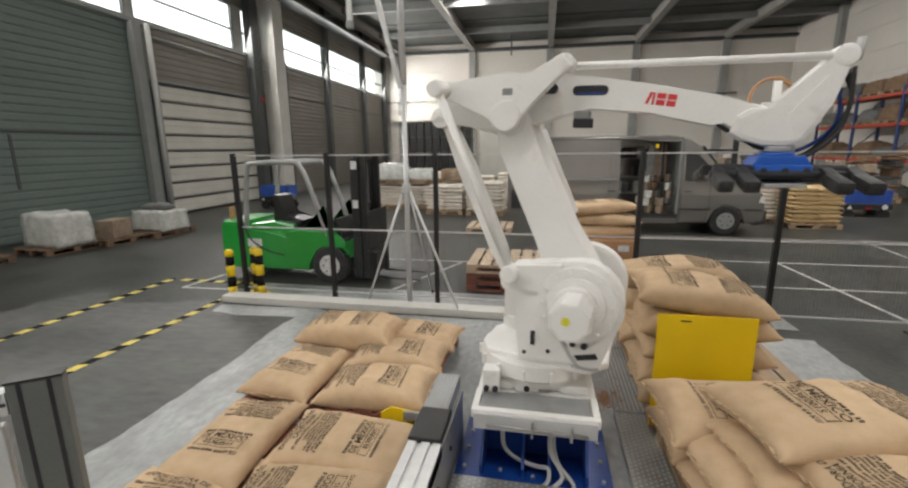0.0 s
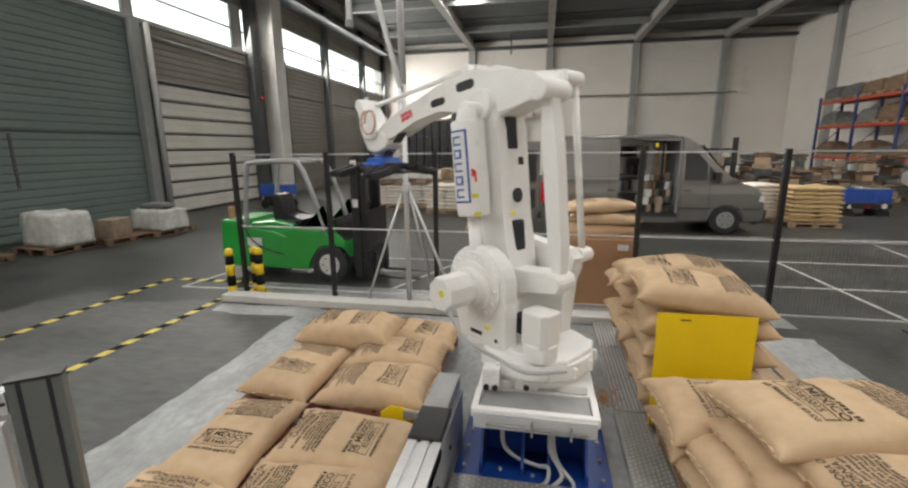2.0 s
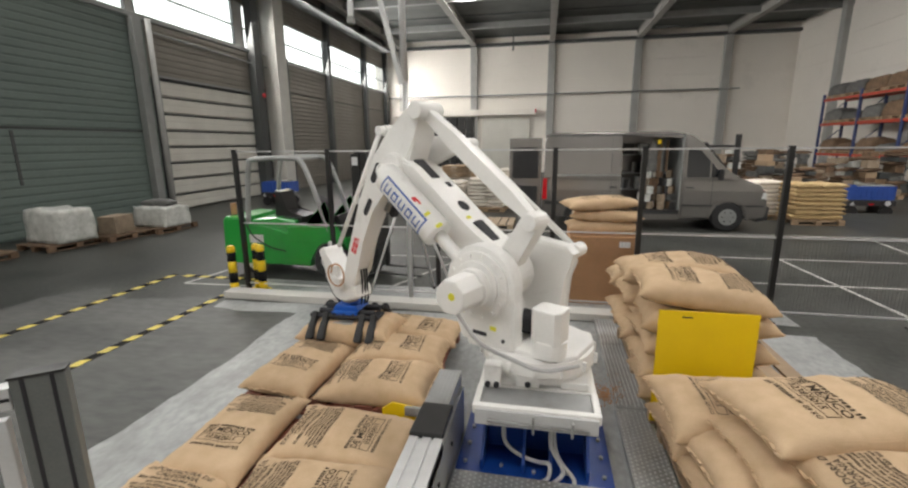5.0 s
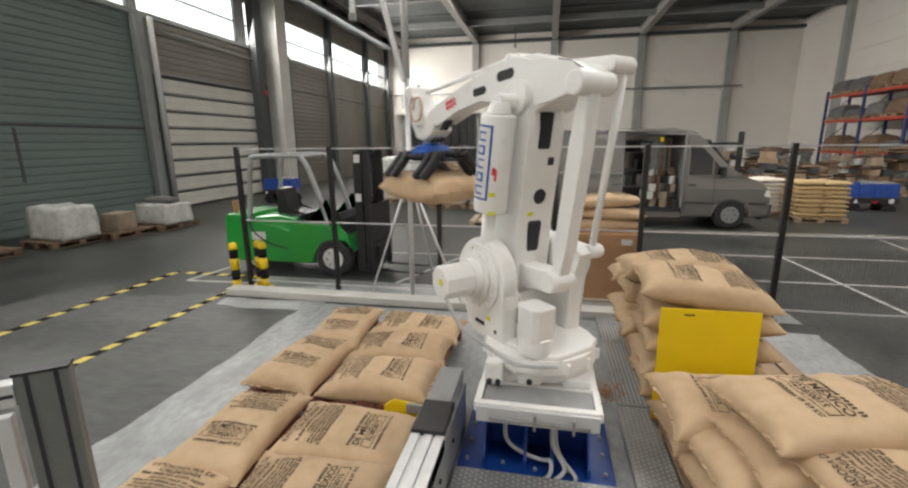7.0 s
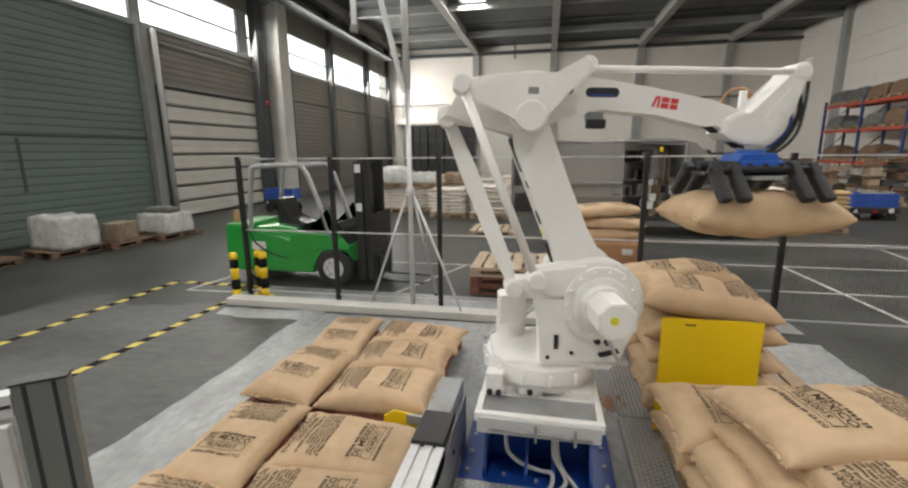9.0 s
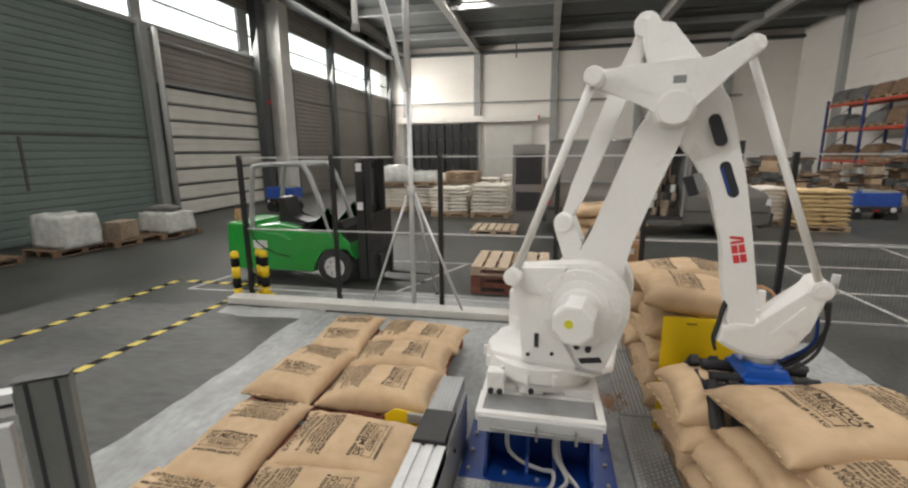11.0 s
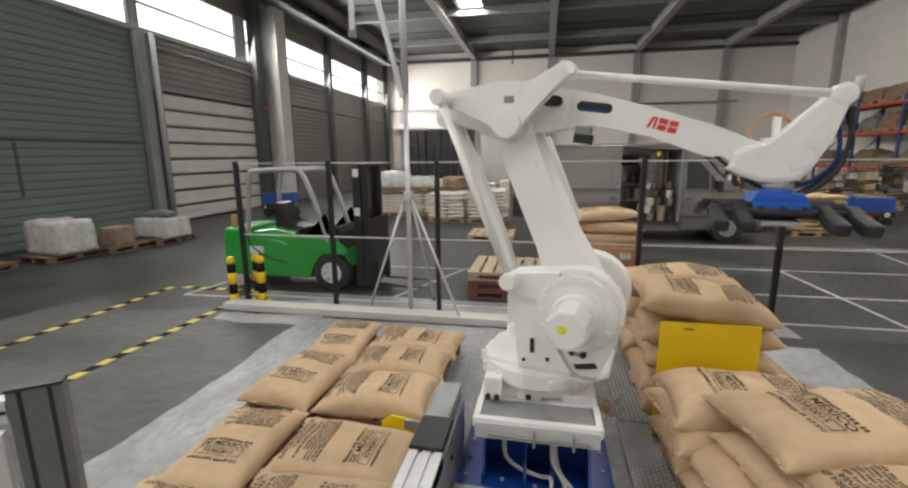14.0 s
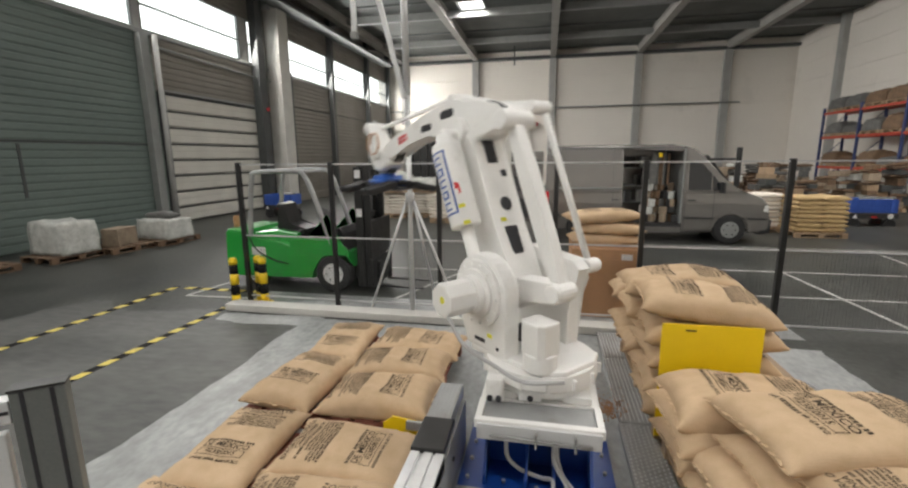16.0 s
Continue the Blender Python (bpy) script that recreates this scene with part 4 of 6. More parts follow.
        part("finger_shaft", cyl(B(), (-0.36, s * 0.17, -0.12), (0.36, s * 0.17, -0.12), 0.022, seg=12), "dark_and_shade", gr)
        part("cylinder", cyl(B(), (-0.3, s * 0.08, -0.1), (0.3, s * 0.08, -0.1), 0.03, seg=12, bevel=0.005), "dark_and_shade", gr)
    for x in (-0.1, 0.0, 0.1):
        part("axle", cyl(B(), (x, -0.188, -0.1), (x, 0.188, -0.1), 0.016, seg=10), "dark_and_shade", gr)
    part("frame_plate", box(B(), -0.34, 0.34, -0.1, 0.1, -0.165, -0.142, 0.008), "dark_and_shade", gr)
    part("press_plate", box(B(), -0.1, 0.1, -0.22, 0.22, -0.19, -0.167, 0.006), "steel_plain", gr)
    for s in (-1, 1):
        for x in (-0.32, -0.2, 0.19, 0.31):
            # a finger in its own space hangs from the shaft, leaning outwards
            bm = B()
            box(bm, -0.03, 0.03, -0.035, 0.035, -0.1, 0.035, 0.014)
            box(bm, -0.04, 0.04, -0.036, 0.036, -0.26, -0.06, 0.026)
            for v in bm.verts:
                v.co.y += 0.03 * (v.co.z / 0.27) ** 2 if v.co.z < 0 else 0.0
            bmesh.ops.rotate(bm, verts=bm.verts, matrix=Matrix.Rotation(radians(30), 3, "X"))
            f = part("finger", bm, "rubber", gr, m=pose(x, s * 0.17, -0.12, 0, 0, 0 if s > 0 else 180))
            fingers.append((f, x, s))
    for name in ("turret", "lower_arm", "crank", "parallel_rod", "upper_arm", "level_link", "level_rod", "top_rod", "wrist", "gripper"):
        robot_parts[name] = next(o for o in R_.children if o.name == name)


fingers = []
make_robot()


# pedestal: white frame over a blue machine base
ped = thing("robot_pedestal", "white steel pedestal frame on a blue riser under the robot", "pedestal")
PT = RB + 0.146
part("top_plate", box(B(), -0.4, 0.4, -0.34, 0.42, PT - 0.06, PT - 0.001, 0.008), "white", ped)
part("step_plate", box(B(), -0.355, 0.355, -0.568, -0.345, PT - 0.03, PT - 0.012, 0.003), "steel_plain", ped, "dull zinc plate on the pedestal")
for s in (-1, 1):
    part("side_rail", box(B(), *sorted((s * 0.36, s * 0.405)), -0.57, -0.341, PT - 0.06, PT + 0.004, 0.006), "white", ped)
part("front_rail", box(B(), -0.405, 0.405, -0.62, -0.571, PT - 0.055, PT + 0.006, 0.008), "white", ped)
part("front_panel", box(B(), -0.385, 0.385, -0.642, -0.622, PT - 0.115, PT - 0.01, 0.004), "alu", ped)
part("conduit", cyl(B(), (-0.3, -0.655, PT - 0.075), (0.33, -0.655, PT - 0.09), 0.009, seg=8), "steel", ped)
for x in (-0.02, 0.22):
    part("clip", box(B(), x, x + 0.016, -0.672, -0.644, PT - 0.13, PT - 0.03, 0.004), "steel", ped)
part("riser", box(B(), -0.36, 0.36, -0.28, 0.4, 0.03, PT - 0.062, 0.01), "blue", ped, "blue painted steel riser")
part("base_plate", box(B(), -0.53, 0.52, -0.66, 0.5, 0.008, 0.03, 0.004), "blue", ped, "blue painted base plate with bolts")
for x in (-0.36, -0.08, 0.1, 0.34):
    part("gusset", prism(B(), [(-0.281, 0.032), (-0.55, 0.032), (-0.55, 0.1), (-0.281, 0.4)], x, x + 0.02, "x"), "blue", ped)
me = mesh("bolt", cyl(B(), (0, 0, 0), (0, 0, 0.02), 0.013, seg=6), "steel_plain")
for x, y in ((-0.47, -0.1), (-0.47, -0.3), (-0.47, -0.5), (0.46, -0.1), (0.46, -0.3), (0.46, -0.5), (-0.22, -0.5), (0.0, -0.53), (0.22, -0.5)):
    part("bolt", me, "", ped, m=pose(x, y, 0.03))
for pts in (((-0.2, -0.6, 0.44), (-0.19, -0.55, 0.26), (-0.1, -0.5, 0.14), (0.03, -0.5, 0.1), (0.1, -0.54, 0.12), (0.09, -0.6, 0.06), (0.0, -0.66, 0.045)),
            ((0.12, -0.6, 0.43), (0.13, -0.55, 0.28), (0.17, -0.52, 0.14), (0.26, -0.58, 0.06), (0.24, -0.66, 0.05)),
            ((0.1, -0.6, 0.43), (0.11, -0.56, 0.26), (0.19, -0.56, 0.1), (0.14, -0.62, 0.06), (0.06, -0.68, 0.05))):
    part("cable", tube(B(), [Vector(p) for p in pts], 0.014), "cable", ped)


# ---------------------------------------------------------------- sacks
def pillow(u, v, L=0.95, W=0.6, h=0.1, seed=0.0):
    """The upper side of a filled sack at u, v in -1 to 1: x, y and height."""
    au, av = abs(u), abs(v)
    pinch = 1 - 0.07 * (1 - av * av) * au**4
    pinch2 = 1 - 0.09 * (1 - au * au) * av**4
    ear = 1 + 0.035 * (au * av) ** 6
    x, y = u * L / 2 * pinch * ear, v * W / 2 * pinch2 * ear
    z = h * max(0.0, (1 - au**7)) ** 0.45 * max(0.0, (1 - av**5.5)) ** 0.45 * (1 - 0.2 * u * u - 0.12 * v * v)
    n1 = noise.noise(Vector((x * 5 + seed * 7, y * 5, seed)))
    n2 = noise.noise(Vector((x * 14 + seed * 3, y * 14, seed + 4)))
    edge = 1 - max(0, 1 - 3.2 * (1 - max(au, av)))
    z *= 1 + 0.2 * n1
    z += 0.009 * n2 * edge + 0.007 * math.sin(u * 21 + v * 9 + 5 * n1) * (1 - edge) * (1 if z > 0.002 else 0)
    return x, y, z


def sack_mesh(name, L=0.95, W=0.6, h=0.1, seed=0.0, flat=0.8):
    nu, nv = 30, 22
    bm = B()
    grid = {}
    for side in (1, -1):
        for i in range(nu + 1):
            for j in range(nv + 1):
                u = math.sin((2 * i / nu - 1) * math.pi / 2)
                v = math.sin((2 * j / nv - 1) * math.pi / 2)
                rim = i in (0, nu) or j in (0, nv)
                if rim and side < 0:
                    grid[side, i, j] = grid[1, i, j]
                    continue
                x, y, z = pillow(u, v, L, W, h, seed if side > 0 else seed + 9)
                grid[side, i, j] = bm.verts.new((x, y, z if side > 0 else -z * flat))
    for side in (1, -1):
        for i in range(nu):
            for j in range(nv):
                q = [grid[side, i, j], grid[side, i + 1, j], grid[side, i + 1, j + 1], grid[side, i, j + 1]]
                bm.faces.new(q if side > 0 else q[::-1])
    # gathered seam tufts on the sewn ends
    for s in (-1, 1):
        for k in range(11):
            v = -0.92 + 1.84 * k / 10
            x, y, z = pillow(s, v, L, W, h, seed)
            w = 0.028
            a = bm.verts.new((x - s * 0.012, y - w, 0.006))
            b = bm.verts.new((x - s * 0.012, y + w, -0.006))
            c = bm.verts.new((x + s * (0.014 + 0.01 * noise.noise(Vector((v * 9, seed, 2)))), y + w * 0.8, 0.008 * math.sin(k * 2.1)))
            d = bm.verts.new((x + s * (0.014 + 0.01 * noise.noise(Vector((v * 9, seed, 5)))), y - w * 0.8, -0.008 * math.sin(k * 1.7)))
            bm.faces.new((a, b, c, d))
    return mesh(name, bm, "burlap", True)


def print_patch(bm, x0, x1, y0, y1, L, W, h, seed, lift=0.0032):
    """A thin printed patch that follows the cloth."""
    nx, ny = max(1, int(abs(x1 - x0) / 0.018)), max(1, int(abs(y1 - y0) / 0.018))
    g = {}
    for i in range(nx + 1):
        for j in range(ny + 1):
            x, y = x0 + (x1 - x0) * i / nx, y0 + (y1 - y0) * j / ny
            z = pillow(2 * x / L, 2 * y / W, L, W, h, seed)[2]
            g[i, j] = bm.verts.new((x, y, z + lift))
    for i in range(nx):
        for j in range(ny):
            bm.faces.new((g[i, j], g[i + 1, j], g[i + 1, j + 1], g[i, j + 1]))


def letters(text, size):
    """Outlines of readable writing, as a flat mesh in the built-in font."""
    c = bpy.data.curves.new("letters", "FONT")
    c.body, c.size, c.align_x, c.align_y, c.resolution_u = text, size, "CENTER", "CENTER", 2
    c.offset = size * 0.02
    ob = bpy.data.objects.new("letters", c)
    scene.collection.objects.link(ob)
    dg = bpy.context.evaluated_depsgraph_get()
    me = bpy.data.meshes.new_from_object(ob.evaluated_get(dg))
    bpy.data.objects.remove(ob)
    bm = B()
    bm.from_mesh(me)
    bmesh.ops.subdivide_edges(bm, edges=[e for e in bm.edges if e.calc_length() > 0.03], cuts=2)
    return bm


def make_sack(variant, seed, L=0.95, W=0.6, h=0.1, big=False):
    rng = random.Random(seed)
    sk = new("sack", sack_mesh("sack", L, W, h, seed))
    tagged(sk, "plump jute sack with black printed lettering, stacked", "sack", "jute sacks")
    kx, ky = L / 0.95, W / 0.6
    # the exporter's block: two heads and rows of small print
    bm = B()
    x = 0.285
    for size in (0.02, 0.015, 0.015, 0.015, 0.015, 0.015, 0.018):
        y, end = -0.215 + rng.uniform(0, 0.02), 0.215 - rng.choice((0.0, 0.02, 0.08))
        while y < end:
            for k in range(rng.randrange(3, 9)):
                e = y + size * rng.uniform(0.4, 0.62)
                if e > end:
                    break
                print_patch(bm, x * kx, (x + size) * kx, y * ky, e * ky, L, W, h, seed)
                y = e + size * 0.24
            y += size * 0.5
        x -= size * 1.6
    part("print_block", bm, "ink", sk, "rows of small black print")
    # the origin block: a head of bars, the origin, the framed numbers and the weight
    bm = B()
    for x, size in ((-0.055, 0.024), (-0.236, 0.022)):
        y, end = -0.175, 0.175 if x > -0.1 else 0.06
        while y < end:
            e = y + size * rng.uniform(0.5, 0.7)
            print_patch(bm, (x - size / 2) * kx, (x + size / 2) * kx, -e * ky if x < -0.1 else y * ky, -y * ky if x < -0.1 else e * ky, L, W, h, seed)
            y = e + size * (0.25 if rng.random() < 0.8 else 0.7)
    part("print_block", bm, "ink", sk)
    for text, x, y, size in (("EXPORTADORA DE", 0.38, 0.0, 0.05), ("CALIFORNIA", 0.335, -0.02, 0.05), ("DE MÉXICO", -0.103, 0.0, 0.064), ("0238 0015", -0.168, 0.0, 0.05), ("69 KG", -0.236, -0.125, 0.036)):
        bm = letters(text, size)
        bmesh.ops.rotate(bm, verts=bm.verts, matrix=Matrix.Rotation(radians(-90), 3, "Z"))
        for v in bm.verts:
            v.co.x, v.co.y = (v.co.x + x) * kx, (v.co.y + y) * ky
            v.co.z = pillow(2 * v.co.x / L, 2 * v.co.y / W, L, W, h, seed)[2] + 0.004
        part("print_block", bm, "ink", sk)
    bm = B()
    for x0, x1, y0, y1 in ((-0.203, -0.198, -0.165, 0.165), (-0.139, -0.134, -0.165, 0.165), (-0.198, -0.139, -0.165, -0.159), (-0.198, -0.139, 0.159, 0.165), (-0.198, -0.139, -0.002, 0.003)):
        print_patch(bm, x0 * kx, x1 * kx, y0 * ky, y1 * ky, L, W, h, seed)
    part("printed_frame", bm, "ink", sk)
    for o in sk.children:
        if o.name.startswith("print_block"):
            o["kind"] = "stuff"
    return sk


protos = [make_sack(i, 1.7 * i + 0.3) for i in range(4)]
plump = [make_sack(6 + i, 21.7 + 2.9 * i, 0.93, 0.62, 0.13) for i in range(2)]
protos += plump
big_sack = make_sack(4, 11.3, 1.08, 0.68, 0.125, True)
long_sack = make_sack(5, 14.1, 0.97, 0.62, 0.17)
rng = random.Random(5)
used = set()


def place(x, y, z, turn, k=None, tilt=(0, 0), label=""):
    k = rng.randrange(6) if k is None else k
    m = pose(x + rng.uniform(-.03, .03), y + rng.uniform(-.018, .018), z, tilt[0] + rng.uniform(-3, 3), tilt[1] + rng.uniform(-2.5, 2.5), turn + rng.uniform(-4, 4))
    if k in used:
        ob = copy_thing(protos[k], m)
    else:
        ob = protos[k]
        ob.matrix_basis = m
        used.add(k)
    if label:
        ob["label"] = label
    return ob


# printing faces the aisle: heads of the words towards the robot on the near rows
ZL = 0.20
for y in (0.13, 0.69, 1.25):
    place(-1.3, y, ZL, 180)
for y in (0.27, 1.14):
    place(-2.1, y, ZL, 90)
for y in (-0.67, -1.22, -1.77, -2.32):
    place(-1.27, y, ZL, 180)
for y in (-0.74, -1.62, -2.5):
    place(-2.08, y, ZL, 90)
# tall stacks on the other side of the robot
for k in range(2):
    z = 0.25 + 0.19 * k
    for y in (-0.25, -0.82, -1.4) if k == 0 else (-0.82, -1.4):
        place(1.31 + 0.05 * k, y, z, 0, 4 + (k + int(10 * -y)) % 2, (0, 3))
    for y in (-0.4, -1.25):
        place(2.08, y, z, 90, 4 + k)
big_sack.matrix_basis = pose(1.57, -0.73, 0.775, -2, 1.5, 12)
place(1.27, -0.33, 0.5, 4, 5, (4, 2))
place(1.52, -0.88, 0.6, 6, 2)
big_sack["label"] = "large plump jute sack printed MÉXICO, on a stack"
place(1.68, -1.3, 0.74, 186, 1, (0, -1))
for k in range(4):
    z = 0.26 + 0.195 * k
    for y in (0.5, 1.06, 1.62):
        place(1.24 + 0.05 * math.sin(3 * k + y), y, z, 0, 4 + (k + int(y * 2)) % 2, (rng.uniform(-4, 4), rng.uniform(-3, 3)))
place(1.22, 0.5, 1.06, 0, 5, (3, 5))
place(1.15, 1.05, 1.07, 0, 4, (0, -2))
carried_sack = long_sack
tagged(carried_sack, "plump jute sack lifted by the robot's gripper", "sack")


# ---------------------------------------------------------------- pallets
def pallet_meshes(w=1.2, d=0.8, wood="wood", n=7):
    """Boards along y, laid over blocks; returns a function that builds one."""
    bw = w / (n + (n - 1) * 0.32)
    top = mesh("board", box(B(), -bw / 2, bw / 2, -d / 2, d / 2, 0.118, 0.14, 0.003), wood)
    low = mesh("runner", box(B(), -w / 2, w / 2, -0.05, 0.05, 0.0, 0.02, 0.002), wood)
    mid = mesh("stringer", box(B(), -w / 2, w / 2, -0.05, 0.05, 0.098, 0.117, 0.002), wood)
    blk = mesh("block", box(B(), -0.07, 0.07, -0.05, 0.05, 0.021, 0.097, 0.003), wood)

    def make(m, label, group="pallets"):
        p = thing("pallet", label, "pallet", m, group)
        for i in range(n):
            part("board", top, "", p, m=pose(-w / 2 + bw / 2 + i * (w - bw) / (n - 1), 0, 0))
        for y in (-d / 2 + 0.05, 0, d / 2 - 0.05):
            part("runner", low, "", p, m=pose(0, y, 0))
            part("stringer", mid, "", p, m=pose(0, y, 0))
            for x in (-w / 2 + 0.07, 0, w / 2 - 0.07):
                part("block", blk, "", p, m=pose(x, y, 0))
        return p
    return make


euro = pallet_meshes(1.2, 1.2, "wood_pale", 6)
red_pallet = pallet_meshes(1.2, 1.2, "wood_red", 6)
long_red = pallet_meshes(1.55, 1.68, "wood_red", 8)
long_red(pose(-1.66, 0.68, 0.0065), "dark red stained pallet under the sacks")
long_red(pose(-1.64, -1.25, 0.0065), "dark red stained pallet under the sacks")
long_tan = pallet_meshes(1.45, 1.7, "wood", 8)
long_tan(pose(1.62, -0.82, 0.0065), "brown wooden pallet under the sacks")
long_tan(pose(1.6, 1.02, 0.0065), "brown wooden pallet under the sacks")

# pallet stops
st = thing("pallet_stop", "yellow painted steel stop plate between two pallet places", "stop plate")
part("plate", box(B(), 0.86, 1.53, 0.13, 0.142, 0.1, 1.005, 0.003), "yellow", st)
part("foot", box(B(), 0.95, 1.45, 0.146, 0.19, 0.008, 0.9, 0.006), "yellow", st)
part("label_plate", box(B(), 1.02, 1.09, 0.126, 0.1285, 0.955, 0.965), "dark_and_shade", st)
st = thing("pallet_stop", "low yellow steel stop with a zinc bracket beside the sacks", "stop plate")
part("plate", prism(B(), [(-1.16, 0.1), (-0.9, 0.1), (-0.9, 0.26), (-1.08, 0.28), (-1.16, 0.22)], -0.27, -0.255, "y", 0.003), "yellow", st)
part("bracket", box(B(), -0.97, -0.82, -0.3, -0.272, 0.2, 0.27, 0.004), "steel", st)
part("foot", box(B(), -1.12, -0.86, -0.25, -0.2, 0.008, 0.22, 0.004), "yellow", st)
for y0 in (-0.9, 0.3):
    e = thing("edge_guard", "yellow edge strip along the pallet place", "guard rail")
    part("strip", box(B(), 0.945, 0.965, y0 - 0.6, y0 + 0.5, 0.006, 0.11, 0.004), "yellow", e)

# guide rail between sacks and robot
gr_ = thing("guide_rail", "aluminium guide rail with a black pad and grey cover", "guide rail")
bm = B()
for x in (-0.735, -0.655, -0.585):
    box(bm, x, x + 0.055, -2.2, -0.92, 0.4, 0.5, 0.004)
box(bm, -0.735, -0.53, -2.2, -0.92, 0.4, 0.485)
part("profile", bm, "alu", gr_)
part("pad", box(B(), -0.74, -0.535, -0.92, -0.585, 0.47, 0.52, 0.01), "black", gr_, "black plastic pad")
part("cover", box(B(), -0.74, -0.57, -0.58, -0.09, 0.4, 0.5, 0.006), "steel_plain", gr_, "grey perforated cover")
part("side_panel", box(B(), -0.725, -0.545, -2.18, -0.12, 0.02, 0.395, 0.004), "steel_plain", gr_)
for y in (-0.62, -1.0, -1.5):
    part("bolt", cyl(B(), (-0.545, y, 0.25), (-0.535, y, 0.25), 0.015, seg=8), "dark_and_shade", gr_)
bm = B()
for i in range(6):
    for j in range(18):
        cyl(bm, (-0.725 + 0.028 * i, -0.56 + 0.026 * j, 0.5), (-0.725 + 0.028 * i, -0.56 + 0.026 * j, 0.502), 0.006, seg=5)
part("studs", bm, "steel", gr_)["kind"] = "stuff"


# tread plates on the floor
def tread(x0, x1, y0, y1, z0=0.006, z1=0.05, label="worn galvanised tread plate over the cable channel", ribs=False):
    t = thing("tread_plate", label, "floor plate")
    part("plate", box(B(), x0, x1, y0, y1, z0, z1, 0.003), "steel", t)
    bm = B()
    x = x0 + 0.02
    i = 0
    while x < x1 - 0.01:
        y = y0 + 0.02 + (0.02 if i % 2 else 0)
        while y < y1 - 0.01:
            if ribs:
                box(bm, x - 0.003, x + 0.003, y, min(y + 0.5, y1), z1, z1 + 0.006)
                y += 0.52
            else:
                v = [bm.verts.new((x + dx, y + dy, z1 + dz)) for dx, dy, dz in ((-0.009, 0, 0), (0, -0.009, 0), (0.009, 0, 0), (0, 0.009, 0), (0, 0, 0.005))]
                for a, b_ in ((0, 1), (1, 2), (2, 3), (3, 0)):
                    bm.faces.new((v[a], v[b_], v[4]))
                y += 0.04
        x += 0.034
        i += 1
    part("studs", bm, "alu", t)["kind"] = "stuff"
    return t


tread(0.64, 0.915, -1.7, 0.35)
tread(0.655, 0.915, 0.36, 1.6, ribs=True)
tread(0.665, 0.915, 1.61, 2.34, ribs=True)
tread(-0.53, 0.62, -1.75, -0.63, 0.05, 0.07, "galvanised tread plate in front of the pedestal")
bm = B()
for i in range(260):
    a, r = rng.uniform(0, 6.3), abs(rng.gauss(0, 0.09))
    x, y = 0.6 + r * math.cos(a), 0.62 + 1.5 * r * math.sin(a)
    bmesh.ops.create_icosphere(bm, subdivisions=1, radius=rng.uniform(0.004, 0.009), matrix=Matrix.Translation((x, y, 0.058 if x > 0.645 else 0.012)))
solo("spilled_beans", bm, "carton", "small heap of spilled brown beans on the floor", "beans", kind="stuff")

# aluminium guard post in the foreground
ga = thing("guard_frame", "aluminium profile guard frame with black slots", "guard frame", pose(-1.675, -2.1, 0, 0, 0, 38))
bm = B()
box(bm, -0.075, 0.075, -0.03, 0.03, 0.006, 1.445, 0.004)
part("post", bm, "post_grey", ga)
part("cap", box(B(), -0.078, 0.078, -0.033, 0.033, 1.446, 1.455, 0.003), "black", ga)
for x in (-0.04, 0.04):
    part("slot", box(B(), x - 0.006, x + 0.006, -0.0335, -0.031, 0.01, 1.445), "dark_and_shade", ga)
for z0, z1 in ((1.34, 1.42), (0.2, 0.28)):
    part("rail", box(B(), -0.9, -0.078, -0.03, 0.03, z0, z1, 0.004), "alu", ga)
    part("slot", box(B(), -0.9, -0.08, -0.0335, -0.031, (z0 + z1) / 2 - 0.006, (z0 + z1) / 2 + 0.006), "dark_and_shade", ga)
part("inner_rod", box(B(), -0.15, -0.105, -0.02, 0.02, 0.281, 1.3, 0.006), "alu", ga)
part("far_post", box(B(), -0.98, -0.9, -0.03, 0.03, 0.006, 1.445, 0.004), "post_grey", ga)

# ---------------------------------------------------------------- fence
fn = thing("safety_fence", "black post safety fence with fine wire mesh panels", "fence")
POSTS = (-4.43, -2.97, -1.41, 0.13, 1.19, 2.77, 4.35)
YFN = 2.72
for x in POSTS:
    p = part("post", box(B(), x - 0.03, x + 0.03, YFN - 0.03, YFN + 0.03, 0.006, 2.15, 0.004), "black", fn)
    part("foot_plate", box(B(), x - 0.07, x + 0.07, YFN - 0.06, YFN + 0.06, 0.006, 0.02), "black", p)
for x0, x1 in zip(POSTS, POSTS[1:]):
    for z in (0.14, 1.075, 2.12):
        part("rail", box(B(), x0 + 0.03, x1 - 0.03, YFN - 0.009, YFN + 0.009, z - 0.009, z + 0.009), "alu", fn)
    bm = B()
    n_ = int((x1 - x0) / 0.04)
    for i in range(1, n_):
        x = x0 + 0.03 + (x1 - x0 - 0.06) * i / n_
        box(bm, x - 0.0008, x + 0.0008, YFN - 0.0008, YFN + 0.0008, 0.14, 1.07)
    for i in range(1, 23):
        z = 0.14 + 0.93 * i / 23
        box(bm, x0 + 0.03, x1 - 0.03, YFN - 0.003, YFN - 0.0005, z - 0.0008, z + 0.0008)
    part("wire_mesh", bm, "steel_dark", fn, "fine dark wire mesh")["kind"] = "stuff"

